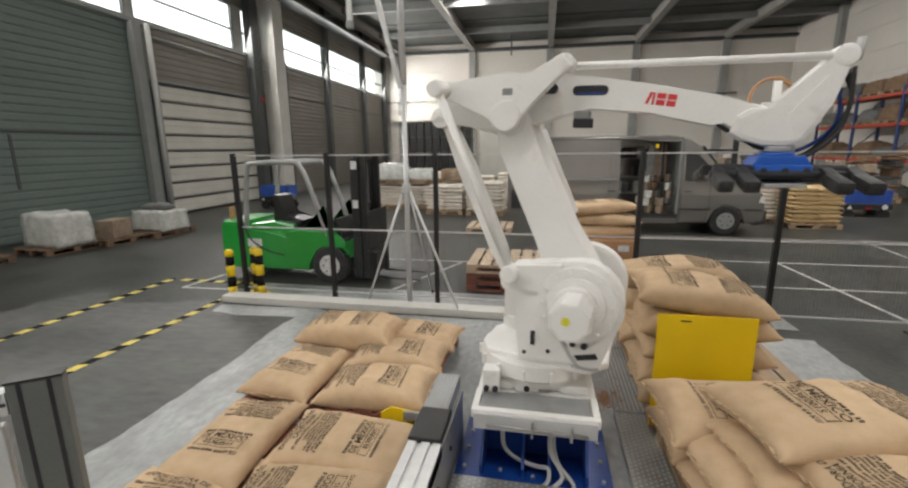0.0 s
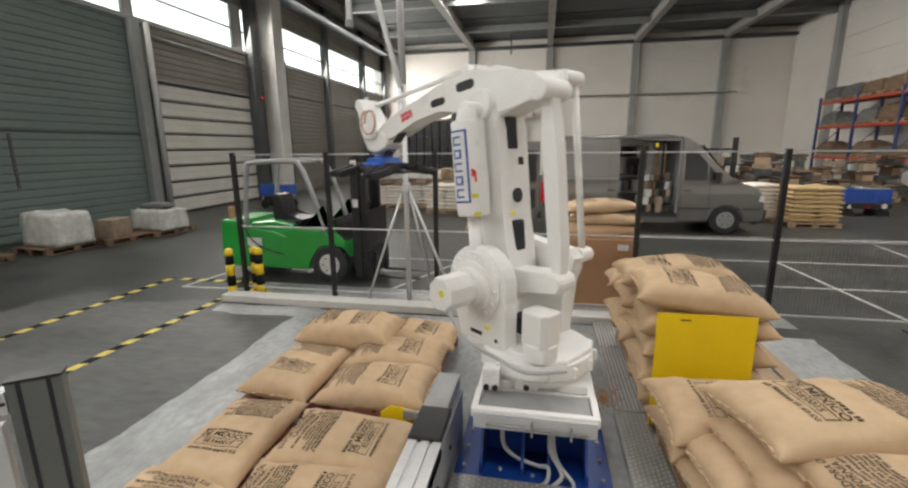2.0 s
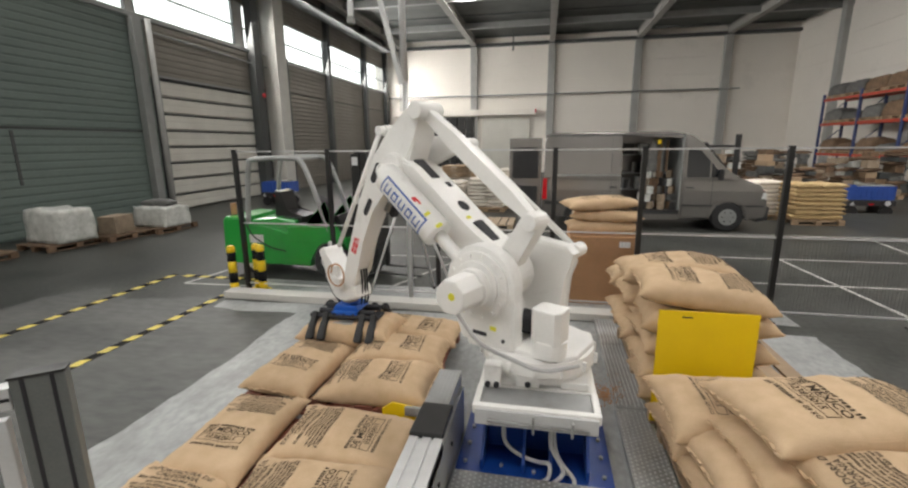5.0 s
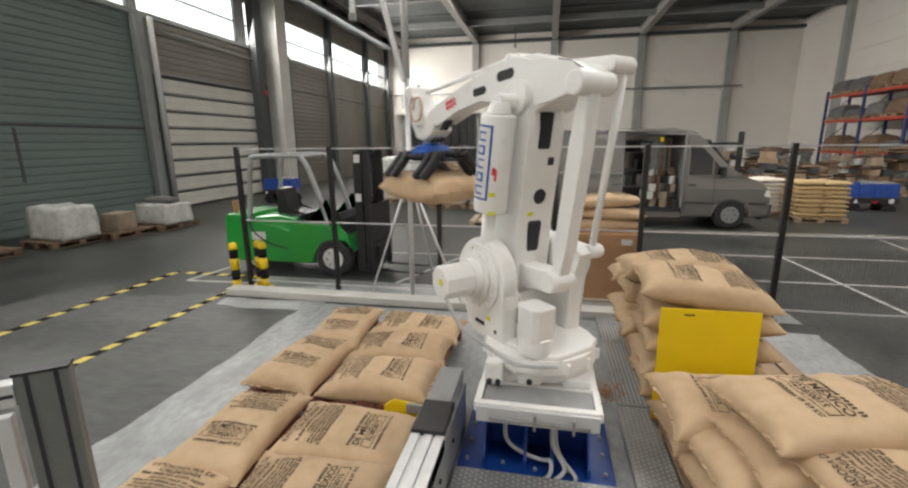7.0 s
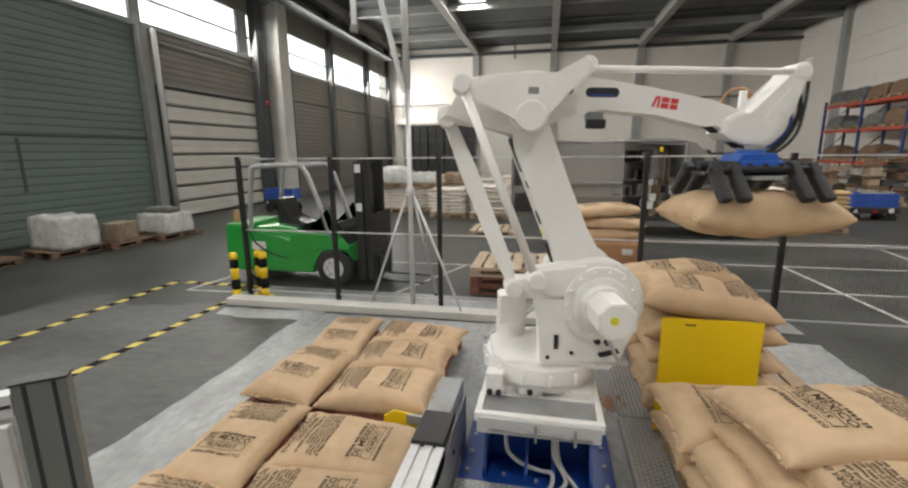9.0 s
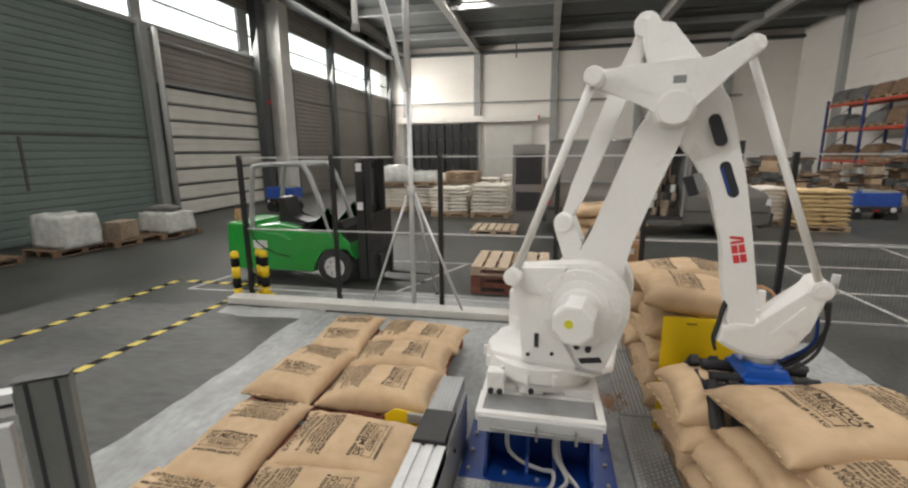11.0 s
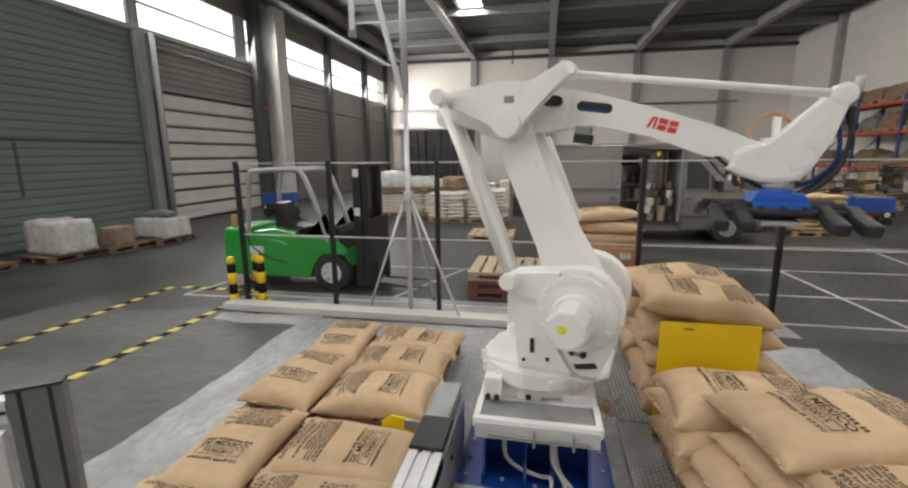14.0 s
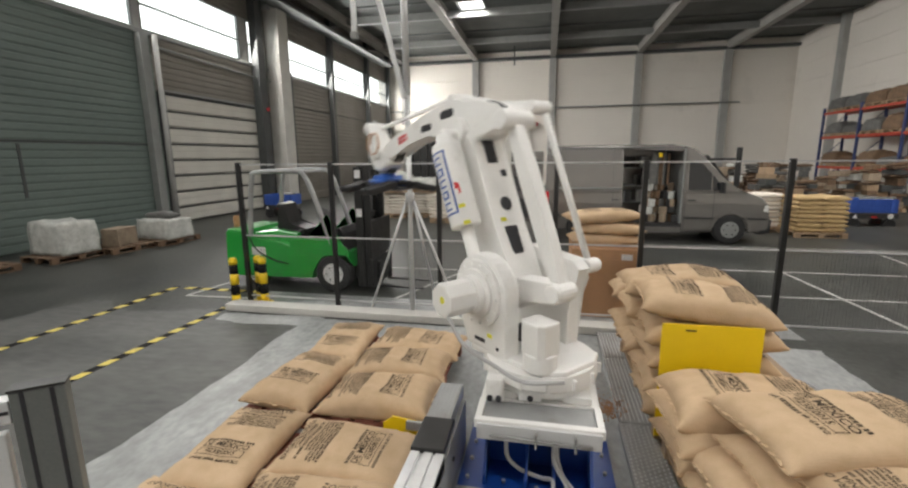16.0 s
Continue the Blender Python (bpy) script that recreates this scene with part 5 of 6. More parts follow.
# bollards
def bollard(x, y, h=0.74):
    b_ = thing("bollard", "yellow and black striped steel bollard beside the fence", "bollard", pose(x, y, 0), "bollards at the fence corner")
    part("base_plate", cyl(B(), (0, 0, 0.006), (0, 0, 0.03), 0.12, seg=20), "yellow", b_)
    z, i = 0.03, 0
    for e in (0.17, 0.33, 0.5, 0.64):
        part("band", cyl(B(), (0, 0, z), (0, 0, e), 0.06, seg=20), "yellow" if i % 2 == 0 else "tape_black", b_)
        z, i = e, i + 1
    bm = B()
    cyl(bm, (0, 0, 0.64), (0, 0, 0.715), 0.06, seg=20)
    cyl(bm, (0, 0, 0.715), (0, 0, h), 0.06, 0.035, seg=20)
    part("cap", bm, "yellow", b_)


for x, y in ((-4.6, 2.62), (-4.33, 2.83), (-4.2, 2.75)):
    bollard(x, y)

# tripod mast
tm = thing("tripod_mast", "slim aluminium mast on a tripod with a bracket arm", "mast", pose(-1.79, 2.62, 0.0))
part("pole", cyl(B(), (0, 0, 0.02), (0, 0, 2.99), 0.034, seg=14), "alu", tm)
part("upper_pole", cyl(B(), (0, 0, 2.99), (-0.02, 0, 5.2), 0.042, seg=14), "alu", tm)
part("hub", cyl(B(), (0, 0, 1.62), (0, 0, 1.74), 0.06, seg=16, bevel=0.01), "alu", tm)
for x, y in ((-0.64, 0.0), (0.76, -0.2), (0.16, 0.7)):
    l_ = part("leg", cyl(B(), (0.03 if x > 0 else -0.03, 0, 1.68), (x, y, 0.02), 0.019, 0.016, seg=10), "alu", tm)
    part("rubber_foot", cyl(B(), (x, y, 0.006), (x, y, 0.05), 0.025, seg=10), "black", l_)
part("brace", box(B(), -0.03, 0.03, -0.03, 0.03, 0.0, 1.95, 0.004), "alu", tm, m=pose(-0.02, -0.06, 2.95, 0, -14, 0))
part("arm", box(B(), -1.6, -0.02, -0.03, 0.03, 0, 0.06, 0.004), "alu", tm, m=pose(0, 0, 4.72))
part("hanger", box(B(), -0.71, -0.65, -0.03, 0.03, 3.78, 4.7, 0.004), "alu", tm)
part("sensor", box(B(), -0.72, -0.64, -0.05, 0.04, 3.7, 3.79, 0.008), "steel_grey", tm)


# ---------------------------------------------------------------- forklift
def wheel(parent, x, y, r, w, side=-1, name="wheel", rim="white_sign"):
    bm = B()
    cyl(bm, (0, -w / 2, 0), (0, w / 2, 0), r, seg=32, bevel=r * 0.12)
    ob = part(name, bm, "rubber", parent, m=pose(x, y, r))
    bm = B()
    cyl(bm, (0, side * (w / 2 + 0.004), 0), (0, side * (w / 2 - 0.03), 0), r * 0.58, r * 0.5, seg=24, bevel=0.006)
    cyl(bm, (0, side * (w / 2 + 0.02), 0), (0, side * (w / 2 - 0.02), 0), r * 0.2, seg=14, bevel=0.004)
    rm = part("rim", bm, rim, ob)
    me = mesh("wheel_nut", cyl(B(), (0, side * (w / 2 + 0.012), 0), (0, side * (w / 2), 0), r * 0.05, seg=6), "dark_and_shade")
    for i in range(6):
        a = i * math.pi / 3
        part("wheel_nut", me, "", ob, m=pose(r * 0.36 * math.cos(a), 0, r * 0.36 * math.sin(a)))
    return ob


def make_forklift():
    f = thing("forklift", "green counterbalance forklift with a silver overhead guard, parked", "forklift", pose(-5.45, 3.5, 0))
    # counterweight and chassis
    bm = B()
    pts = [(0.0, 0.42), (0.03, 0.95), (0.08, 1.02), (0.42, 1.0), (0.48, 0.86), (1.05, 0.84), (1.3, 0.74), (1.36, 0.66), (2.26, 0.66), (2.34, 0.5)] + arc(2.02, 0.31, 0.37, 20, 175, 10) + [(1.62, 0.2), (0.06, 0.2)]
    prism(bm, pts, 0.05, 1.08, "y", 0.035)
    part("body", bm, "green", f)
    bm = B()
    prism(bm, [(0.5, 0.84), (1.1, 0.84), (1.32, 0.74), (1.32, 0.95), (0.95, 1.0), (0.5, 0.95)], 0.2, 0.95, "y", 0.03)
    part("bonnet", bm, "green", f)
    bm = B()
    prism(bm, [(0.95, 0.98), (1.35, 0.9), (1.4, 1.0), (1.05, 1.08), (0.98, 1.42), (0.86, 1.44), (0.84, 1.0)], 0.36, 0.8, "y", 0.03)
    part("seat", bm, "black", f)
    bm = B()
    cyl(bm, (1.72, 0.56, 1.22), (1.66, 0.56, 1.16), 0.17, seg=20)
    cyl(bm, (1.98, 0.56, 0.75), (1.7, 0.56, 1.18), 0.03, seg=10)
    part("steering_column", bm, "black", f)
    for y in (0.04, 1.03):
        part("side_skirt", prism(B(), [(1.2, 0.6), (1.26, 0.86), (1.5, 0.9), (2.1, 0.88), (2.3, 0.7), (2.3, 0.62)], y, y + 0.06, "y", 0.015), "green", f)
    part("floor_plate", box(B(), 1.36, 2.2, 0.15, 0.98, 0.665, 0.72, 0.01), "van_trim", f)
    part("cowl", prism(B(), [(2.0, 0.725), (2.2, 0.725), (2.16, 0.95), (2.1, 1.06), (2.02, 1.04)], 0.17, 0.96, "y", 0.01), "van_trim", f)
    part("seat_box", box(B(), 0.86, 1.34, 0.28, 0.9, 0.82, 0.99, 0.03), "van_trim", f)
    for y in (0.08, 1.0):
        bm = B()
        pts = [Vector((0.5, y, 0.9)), Vector((0.56, y, 1.5)), Vector((0.62, y, 1.88)), Vector((0.72, y, 1.98)), Vector((1.42, y, 2.0)), Vector((1.58, y, 1.92)), Vector((1.72, y, 1.62)), Vector((1.98, y, 0.8))]
        tube(bm, pts, 0.042, 12)
        part("overhead_guard", bm, "steel_plain", f, "silver tubular overhead guard")
    for i in range(7):
        x = 0.78 + 0.105 * i
        part("guard_bar", box(B(), x, x + 0.03, 0.12, 0.97, 1.965, 2.0, 0.004), "steel_plain", f)
    # mast
    mast = part("mast", box(B(), 2.38, 2.52, 0.2, 0.3, 0.06, 2.06, 0.006), "black", f)
    part("mast_rail", box(B(), 2.38, 2.52, 0.8, 0.9, 0.06, 2.06, 0.006), "black", mast)
    part("mast_rail", box(B(), 2.53, 2.64, 0.22, 0.29, 0.06, 2.08, 0.006), "black", mast)
    part("mast_rail", box(B(), 2.53, 2.64, 0.81, 0.88, 0.06, 2.08, 0.006), "black", mast)
    for z in (0.4, 1.2, 2.0):
        part("cross_bar", box(B(), 2.4, 2.5, 0.3, 0.8, z, z + 0.09, 0.004), "black", mast)
    part("cylinder", cyl(B(), (2.46, 0.4, 0.1), (2.46, 0.4, 1.9), 0.035, seg=12), "black", mast)
    part("cylinder", cyl(B(), (2.46, 0.7, 0.1), (2.46, 0.7, 1.9), 0.035, seg=12), "black", mast)
    for z in (1.25, 1.88):
        part("label_plate", box(B(), 2.4, 2.5, 0.192, 0.198, z, z + 0.13), "white_sign", mast)
    part("carriage", box(B(), 2.65, 2.7, 0.1, 1.0, 0.1, 0.55, 0.006), "black", f)
    part("load_grid", box(B(), 2.66, 2.69, 0.1, 1.0, 0.56, 1.2, 0.004), "black", f)
    for y in (0.25, 0.75):
        part("fork", prism(B(), [(2.7, 0.06), (3.5, 0.05), (3.5, 0.065), (2.76, 0.1), (2.76, 0.5), (2.71, 0.5)], y, y + 0.1, "y"), "black", f)
    wheel(f, 2.02, 0.12, 0.31, 0.22)
    wheel(f, 2.02, 1.02, 0.31, 0.22, 1)
    wheel(f, 0.5, 0.2, 0.22, 0.16)
    wheel(f, 0.5, 0.95, 0.22, 0.16, 1)
    part("beacon", cyl(B(), (0.08, 0.3, 1.02), (0.08, 0.3, 1.22), 0.05, seg=14, bevel=0.01), "carton", f)
    part("label_plate", box(B(), 0.52, 0.78, 0.04, 0.046, 0.58, 0.72), "white_sign", f)
    bm = B()
    tube(bm, [Vector(p) for p in ((0.48, 0.03, 0.95), (0.6, 0.03, 0.7), (0.9, 0.03, 0.52), (1.2, 0.03, 0.45))], 0.012)
    part("hose", bm, "black", f)
    return f


make_forklift()


# ---------------------------------------------------------------- van
def lean(bm):
    """Curves a flat side inwards above the waist and at the sill."""
    for z in (0.45, 0.6, 0.8, 1.0, 1.15, 1.25, 1.32, 1.4, 1.6, 1.8, 2.0, 2.15, 2.25, 2.35):
        bmesh.ops.bisect_plane(bm, geom=list(bm.verts) + list(bm.edges) + list(bm.faces), plane_co=(0, 0, z), plane_no=(0, 0, 1))
    for v in bm.verts:
        z, k = v.co.z, max(0.0, 1 - v.co.y / 0.9)
        v.co.y += k * (0.15 * max(0.0, (z - 1.15) / 1.3) ** 1.5 + 0.05 * max(0.0, (0.95 - z) / 0.6) ** 2 + 0.018 * math.exp(-((z - 1.2) / 0.07) ** 2))
    return bm


def make_van():
    v = thing("delivery_van", "dark grey panel van with open side door, loaded with goods", "van", pose(-0.03, 9.02, 0))
    W = 1.95
    # side panels have real thickness, the sliding door stands open
    bm = B()
    pts = [(0.0, 0.32), (0.02, 2.2), (0.08, 2.38), (0.2, 2.42), (1.95, 2.44), (1.95, 0.3), (1.32, 0.3)] + arc(0.95, 0.34, 0.4, -5, 185, 12) + [(0.5, 0.3)]
    prism(bm, pts, 0.0, 0.06, "y", 0.012)
    body = part("body", lean(bm), "van", v)
    bm = B()
    prism(bm, [(0.0, 0.32), (0.02, 2.2), (0.1, 2.42), (3.3, 2.44), (3.9, 2.15), (4.3, 1.45), (5.2, 1.1), (5.3, 0.4), (0.4, 0.3)], W - 0.06, W, "y")
    part("far_side", bm, "van", v)
    bm = B()
    prism(bm, [(0.03, 2.4), (0.2, 2.46), (3.1, 2.47), (3.38, 2.42), (3.38, 2.36), (0.03, 2.34)], 0.061, W - 0.061, "y")
    prism(bm, [(1.951, 2.455), (3.38, 2.42), (3.38, 2.3), (1.951, 2.37)], 0.0, 0.06, "y")
    part("roof", lean(bm), "van", v)
    part("load_floor", box(B(), 0.1, 3.38, 0.061, W - 0.061, 0.3, 0.5), "van_trim", v)
    part("sill", lean(box(B(), 1.951, 3.4, 0.0, 0.06, 0.26, 0.4, 0.01)), "van", v)
    part("bulkhead", box(B(), 3.36, 3.4, 0.061, W - 0.061, 0.5, 2.36), "steel_grey", v)
    # cab, one rounded body with wheel arch
    bm = B()
    pts = [(3.401, 0.28), (3.401, 2.42), (3.62, 2.36), (3.84, 2.18), (4.42, 1.46), (4.7, 1.34), (5.2, 1.16), (5.34, 0.98), (5.4, 0.6), (5.38, 0.32), (5.0, 0.28)] + arc(4.52, 0.36, 0.42, -8, 188, 12)
    prism(bm, pts, 0.0, W - 0.061, "y", 0.05)
    cab = part("cab", lean(bm), "van", v)
    bm = B()
    prism(bm, [(3.5, 1.34), (3.5, 2.02), (3.78, 2.0), (4.02, 1.74), (4.02, 1.34)], -0.008, 0.012, "y", 0.003)
    part("window", lean(bm), "tinted", cab)
    part("window", lean(prism(B(), [(4.06, 1.34), (4.06, 1.7), (4.33, 1.36)], -0.008, 0.012, "y", 0.002)), "tinted", cab)
    bm = B()
    prism(bm, [(3.9, 2.15), (4.43, 1.48), (4.47, 1.52), (3.93, 2.2)], 0.15, W - 0.2, "y", 0.004)
    part("windscreen", bm, "tinted", cab)
    part("mirror", box(B(), 4.2, 4.28, -0.2, -0.02, 1.28, 1.55, 0.02), "van_trim", cab)
    part("door_handle", lean(box(B(), 3.5, 3.68, -0.025, -0.002, 1.07, 1.11, 0.006)), "van_trim", cab)
    part("door_handle", lean(box(B(), 1.68, 1.86, -0.025, -0.002, 1.07, 1.11, 0.006)), "van_trim", body)
    part("trim_strip", lean(box(B(), 3.42, 5.3, -0.012, -0.002, 0.62, 0.66, 0.003)), "van_trim", cab)
    part("rub_strip", lean(box(B(), 0.05, 1.94, -0.014, -0.002, 0.62, 0.7, 0.003)), "van_trim", body)
    part("door_seam", lean(box(B(), 1.7, 1.71, -0.004, -0.001, 0.32, 2.4)), "van_trim", body)
    part("door_seam", lean(box(B(), 3.44, 3.452, -0.004, -0.001, 0.34, 2.3)), "van_trim", cab)
    part("door_seam", lean(box(B(), 4.1, 4.112, -0.004, -0.001, 0.62, 1.34)), "van_trim", cab)
    for px, who in ((4.52, cab), (0.95, body)):
        bm = B()
        ring = arc(px, 0.36, 0.47, -5, 185, 16) + arc(px, 0.36, 0.42, 185, -5, 16)
        prism(bm, ring, -0.02, 0.004, "y", 0.004)
        part("wheel_arch", bm, "van", who)
    part("rain_gutter", lean(box(B(), 0.1, 3.4, -0.012, 0.0, 2.37, 2.4, 0.004)), "van_trim", body)
    part("door_rail", lean(box(B(), 0.25, 1.94, -0.016, 0.0, 1.36, 1.4, 0.004)), "steel_grey", body)
    part("bumper", prism(B(), [(5.2, 0.25), (5.44, 0.3), (5.46, 0.62), (5.2, 0.62)], 0.05, W - 0.1, "y", 0.03), "van_trim", v)
    part("headlight", prism(B(), [(5.22, 0.82), (5.37, 0.8), (5.33, 0.98), (5.24, 1.0)], 0.0, 0.3, "y", 0.02), "white_sign", v)
    part("tail_light", prism(B(), [(-0.03, 0.75), (0.1, 0.75), (0.1, 1.28), (-0.01, 1.3)], -0.02, 0.08, "y", 0.015), "tail", v)
    part("bumper", box(B(), -0.1, 0.05, 0.05, W - 0.05, 0.3, 0.5, 0.02), "van_trim", v)
    bm = B()
    box(bm, -0.9, -0.06, -0.03, 0.03, 0.48, 2.33, 0.02)
    d = part("rear_door", bm, "van", v, "open rear door", m=pose(0, 0, 0, 0, 0, 4))
    part("door_panel", box(B(), -0.82, -0.14, -0.04, -0.031, 1.3, 2.1, 0.004), "van_trim", d)
    part("door_shelf", box(B(), -0.8, -0.16, -0.045, -0.031, 0.6, 1.1, 0.004), "van_trim", d)
    wheel(v, 4.52, 0.1, 0.36, 0.22, rim="steel_grey")
    wheel(v, 0.95, 0.1, 0.36, 0.22, rim="steel_grey")
    wheel(v, 4.52, W - 0.12, 0.36, 0.22, 1, rim="steel_plain")
    wheel(v, 0.95, W - 0.12, 0.36, 0.22, 1, rim="steel_plain")
    # racking inside
    for z in (0.9, 1.35, 1.85):
        part("shelf", box(B(), 1.95, 3.3, 1.2, 1.75, z, z + 0.03), "steel_grey", v)
    return v


make_van()
r2 = random.Random(3)
for i in range(9):
    x = 2.0 + r2.random() * 0.7
    solo("tool_case", box(B(), 0, r2.uniform(0.12, 0.25), 0, r2.uniform(0.2, 0.4), 0, r2.uniform(0.15, 0.38), 0.015), r2.choice(["steel_grey", "clutter_grey", "van_trim", "wrap"]), "small tool case on the van's shelf", "case", pose(x, 10.3, (0.93, 1.38, 1.88)[i % 3]), "cases in the van")
for i in range(70):
    x, y, z = r2.uniform(2.5, 3.25), r2.uniform(9.2, 9.7), 0.5
    z += (i // 16) * 0.2
    k_ = r2.uniform(0.03, 0.08)
    solo("packed_bag", box(B(), -k_, k_, -0.07, 0.07, 0.0, 0.195, 0.025), r2.choice(["clutter_brown", "clutter_grey", "clutter_dust", "van_trim", "wrap", "clutter_brown"]), "small packed bag in the open van", "bag", pose(x, y, z, 0, 0, r2.uniform(0, 90)), "bags in the van")
for i in range(5):
    bm = B()
    prism(bm, [(-0.09, 0.0), (0.08, 0.02), (0.1, 0.5), (0.04, 0.8), (-0.03, 0.8), (-0.1, 0.45)], -0.03, 0.03, "y", 0.02)
    solo("hanging_jacket", bm, r2.choice(["clutter_brown", "clutter_grey"]), "brown work jacket hanging in the van", "jacket", pose(2.68 + 0.1 * i, 9.3 + 0.05 * i, 1.45, 0, 0, 20 * i), "jackets in the van")
solo("hi_vis_vest", box(B(), 2.76, 2.84, 9.15, 9.19, 2.15, 2.26, 0.01), "yellow", "small yellow vest hanging in the van", "vest")


# ---------------------------------------------------------------- pallets and stacks beyond the fence
for k in range(3):
    red_pallet(pose(-0.53, 4.1, 0.144 * k + 0.0005 * k), "red-brown wooden pallet in a stack") if k < 2 else euro(pose(-0.53, 4.1, 0.289), "pale wooden pallet on top of a stack")
euro(pose(-1.37, 9.0, 0.0), "pale empty wooden pallet on the floor")


def small_sack_mesh(name, L, W, h, material, seed):
    bm = B()
    nu, nv = 10, 8
    g = {}
    for side in (1, -1):
        for i in range(nu + 1):
            for j in range(nv + 1):
                u, v = math.sin((2 * i / nu - 1) * math.pi / 2), math.sin((2 * j / nv - 1) * math.pi / 2)
                rim = i in (0, nu) or j in (0, nv)
                if rim and side < 0:
                    g[side, i, j] = g[1, i, j]
                    continue
                x, y, z = pillow(u, v, L, W, h, seed + side)
                g[side, i, j] = bm.verts.new((x, y, side * z))
    for side in (1, -1):
        for i in range(nu):
            for j in range(nv):
                bm.faces.new([g[side, i, j], g[side, i + 1, j], g[side, i + 1, j + 1], g[side, i, j + 1]])
    return mesh(name, bm, material, True)


SM = {m: [small_sack_mesh("sack", 0.66, 0.44, 0.075, m, s) for s in (1.1, 5.3)] for m in ("sack_pale", "sack_tan", "burlap", "clutter_brown", "clutter_grey")}
plain = pallet_meshes(1.25, 1.0, "wood", 6)


def sack_stack(x, y, layers, material, label, turn=0, w=1.25, cols=2, rows=2, z0=0.14, pallet=True, pitch=0.118):
    if pallet:
        plain(pose(x, y, 0, 0, 0, turn), "plain wooden pallet under stacked sacks")
    R_ = pose(x, y, 0, 0, 0, turn)
    for k in range(layers):
        for i in range(cols):
            for j in range(rows):
                ob = new("sack", SM[material][(i + j + k) % 2])
                ob.matrix_basis = R_ @ pose((i - (cols - 1) / 2) * 0.6 + r2.uniform(-.03, .03), (j - (rows - 1) / 2) * 0.44 + r2.uniform(-.02, .02), z0 + 0.065 + pitch * k, r2.uniform(-2, 2), r2.uniform(-2, 2), r2.uniform(-4, 4) + (180 if k % 2 else 0))
                tagged(ob, label, "sack", "stacked sacks")


def wrapped(x, y, z, w, d, h, label="white stretch-wrapped load of goods", seed=0, turn=0, material="wrap", soft=1.0):
    bm = B()
    box(bm, -w / 2, w / 2, -d / 2, d / 2, 0, h)
    bmesh.ops.subdivide_edges(bm, edges=bm.edges, cuts=7, use_grid_fill=True)
    for v in bm.verts:
        n_ = noise.noise(v.co * 3.1 + Vector((seed, 0, 0)))
        n2 = noise.noise(v.co * 9 + Vector((seed, 3, 0)))
        t_ = v.co.z / h
        k = 1 - 0.2 * soft * t_**3
        edge = max(abs(v.co.x) / (w / 2), abs(v.co.y) / (d / 2))
        v.co.x, v.co.y = v.co.x * k + 0.022 * n_, v.co.y * k + 0.03 * n2
        if v.co.z > 0.01:
            v.co.z += 0.05 * n_ * t_ + 0.035 * n2 - 0.16 * soft * h * edge**3 * t_
    solo("wrapped_load", bm, material, label, "load", pose(x, y, z, 0, 0, turn), smooth=True)


# pale sacks beyond the forklift
for x, y, n_ in ((-5.7, 13.2, 6), (-4.4, 13.4, 6), (-3.25, 12.1, 7), (-1.85, 12.0, 8)):
    sack_stack(x, y, n_, "sack_pale", "pale woven sack stacked on a pallet", r2.uniform(-4, 4))
bm = B()
for x, y, n_ in ((-2.6, 15.5, 8), (-1.2, 15.5, 9), (-4.2, 16.2, 9), (-5.8, 16.4, 8)):
    plain(pose(x, y, 0), "plain wooden pallet under stacked sacks")
    for k in range(n_):
        for i in (-0.3, 0.3):
            for j in (-0.22, 0.22):
                q0 = len(bm.verts)
                bm.from_mesh(SM["sack_pale"][k % 2])
                bm.verts.ensure_lookup_table()
                bmesh.ops.transform(bm, matrix=pose(x + i, y + j, 0.2 + 0.118 * k, 0, 0, r2.uniform(-4, 4)), verts=bm.verts[q0:])
solo("sack_rows", bm, "sack_pale", "far rows of pale sacks stacked on pallets", "sacks", kind="stuff", smooth=True)
plain(pose(-5.6, 13.2, 0.93), "wooden pallet between stacked loads")
plain(pose(-4.35, 13.4, 0.93), "wooden pallet between stacked loads")
wrapped(-5.6, 13.2, 1.075, 1.3, 1.0, 0.6, "white plastic-covered load on stacked sacks", 1)
wrapped(-4.5, 13.4, 1.075, 1.0, 0.9, 0.4, "white plastic-covered load on stacked sacks", 2)
for k in range(4):
    plain(pose(-3.2, 14.2, 0.83 + 0.145 * k), "wooden pallet in a stack") if k else sack_stack(-3.2, 14.2, 7, "sack_pale", "pale woven sack stacked on a pallet")
# dark stacked bins by the far wall
for i in range(9):
    for k in range(4):
        bm = B()
        prism(bm, [(-0.2, 0), (0.2, 0), (0.215, 0.86), (0.24, 0.88), (0.24, 0.96), (-0.24, 0.96), (-0.24, 0.88), (-0.215, 0.86)], -0.4, 0.4, "y", 0.012)
        solo("plastic_bin", bm, "black", "tall stacked black plastic bin by the far wall", "bin", pose(-9.05 + 0.53 * i, 26.5 + 0.1 * (i % 2), 0.97 * k), "black bins")

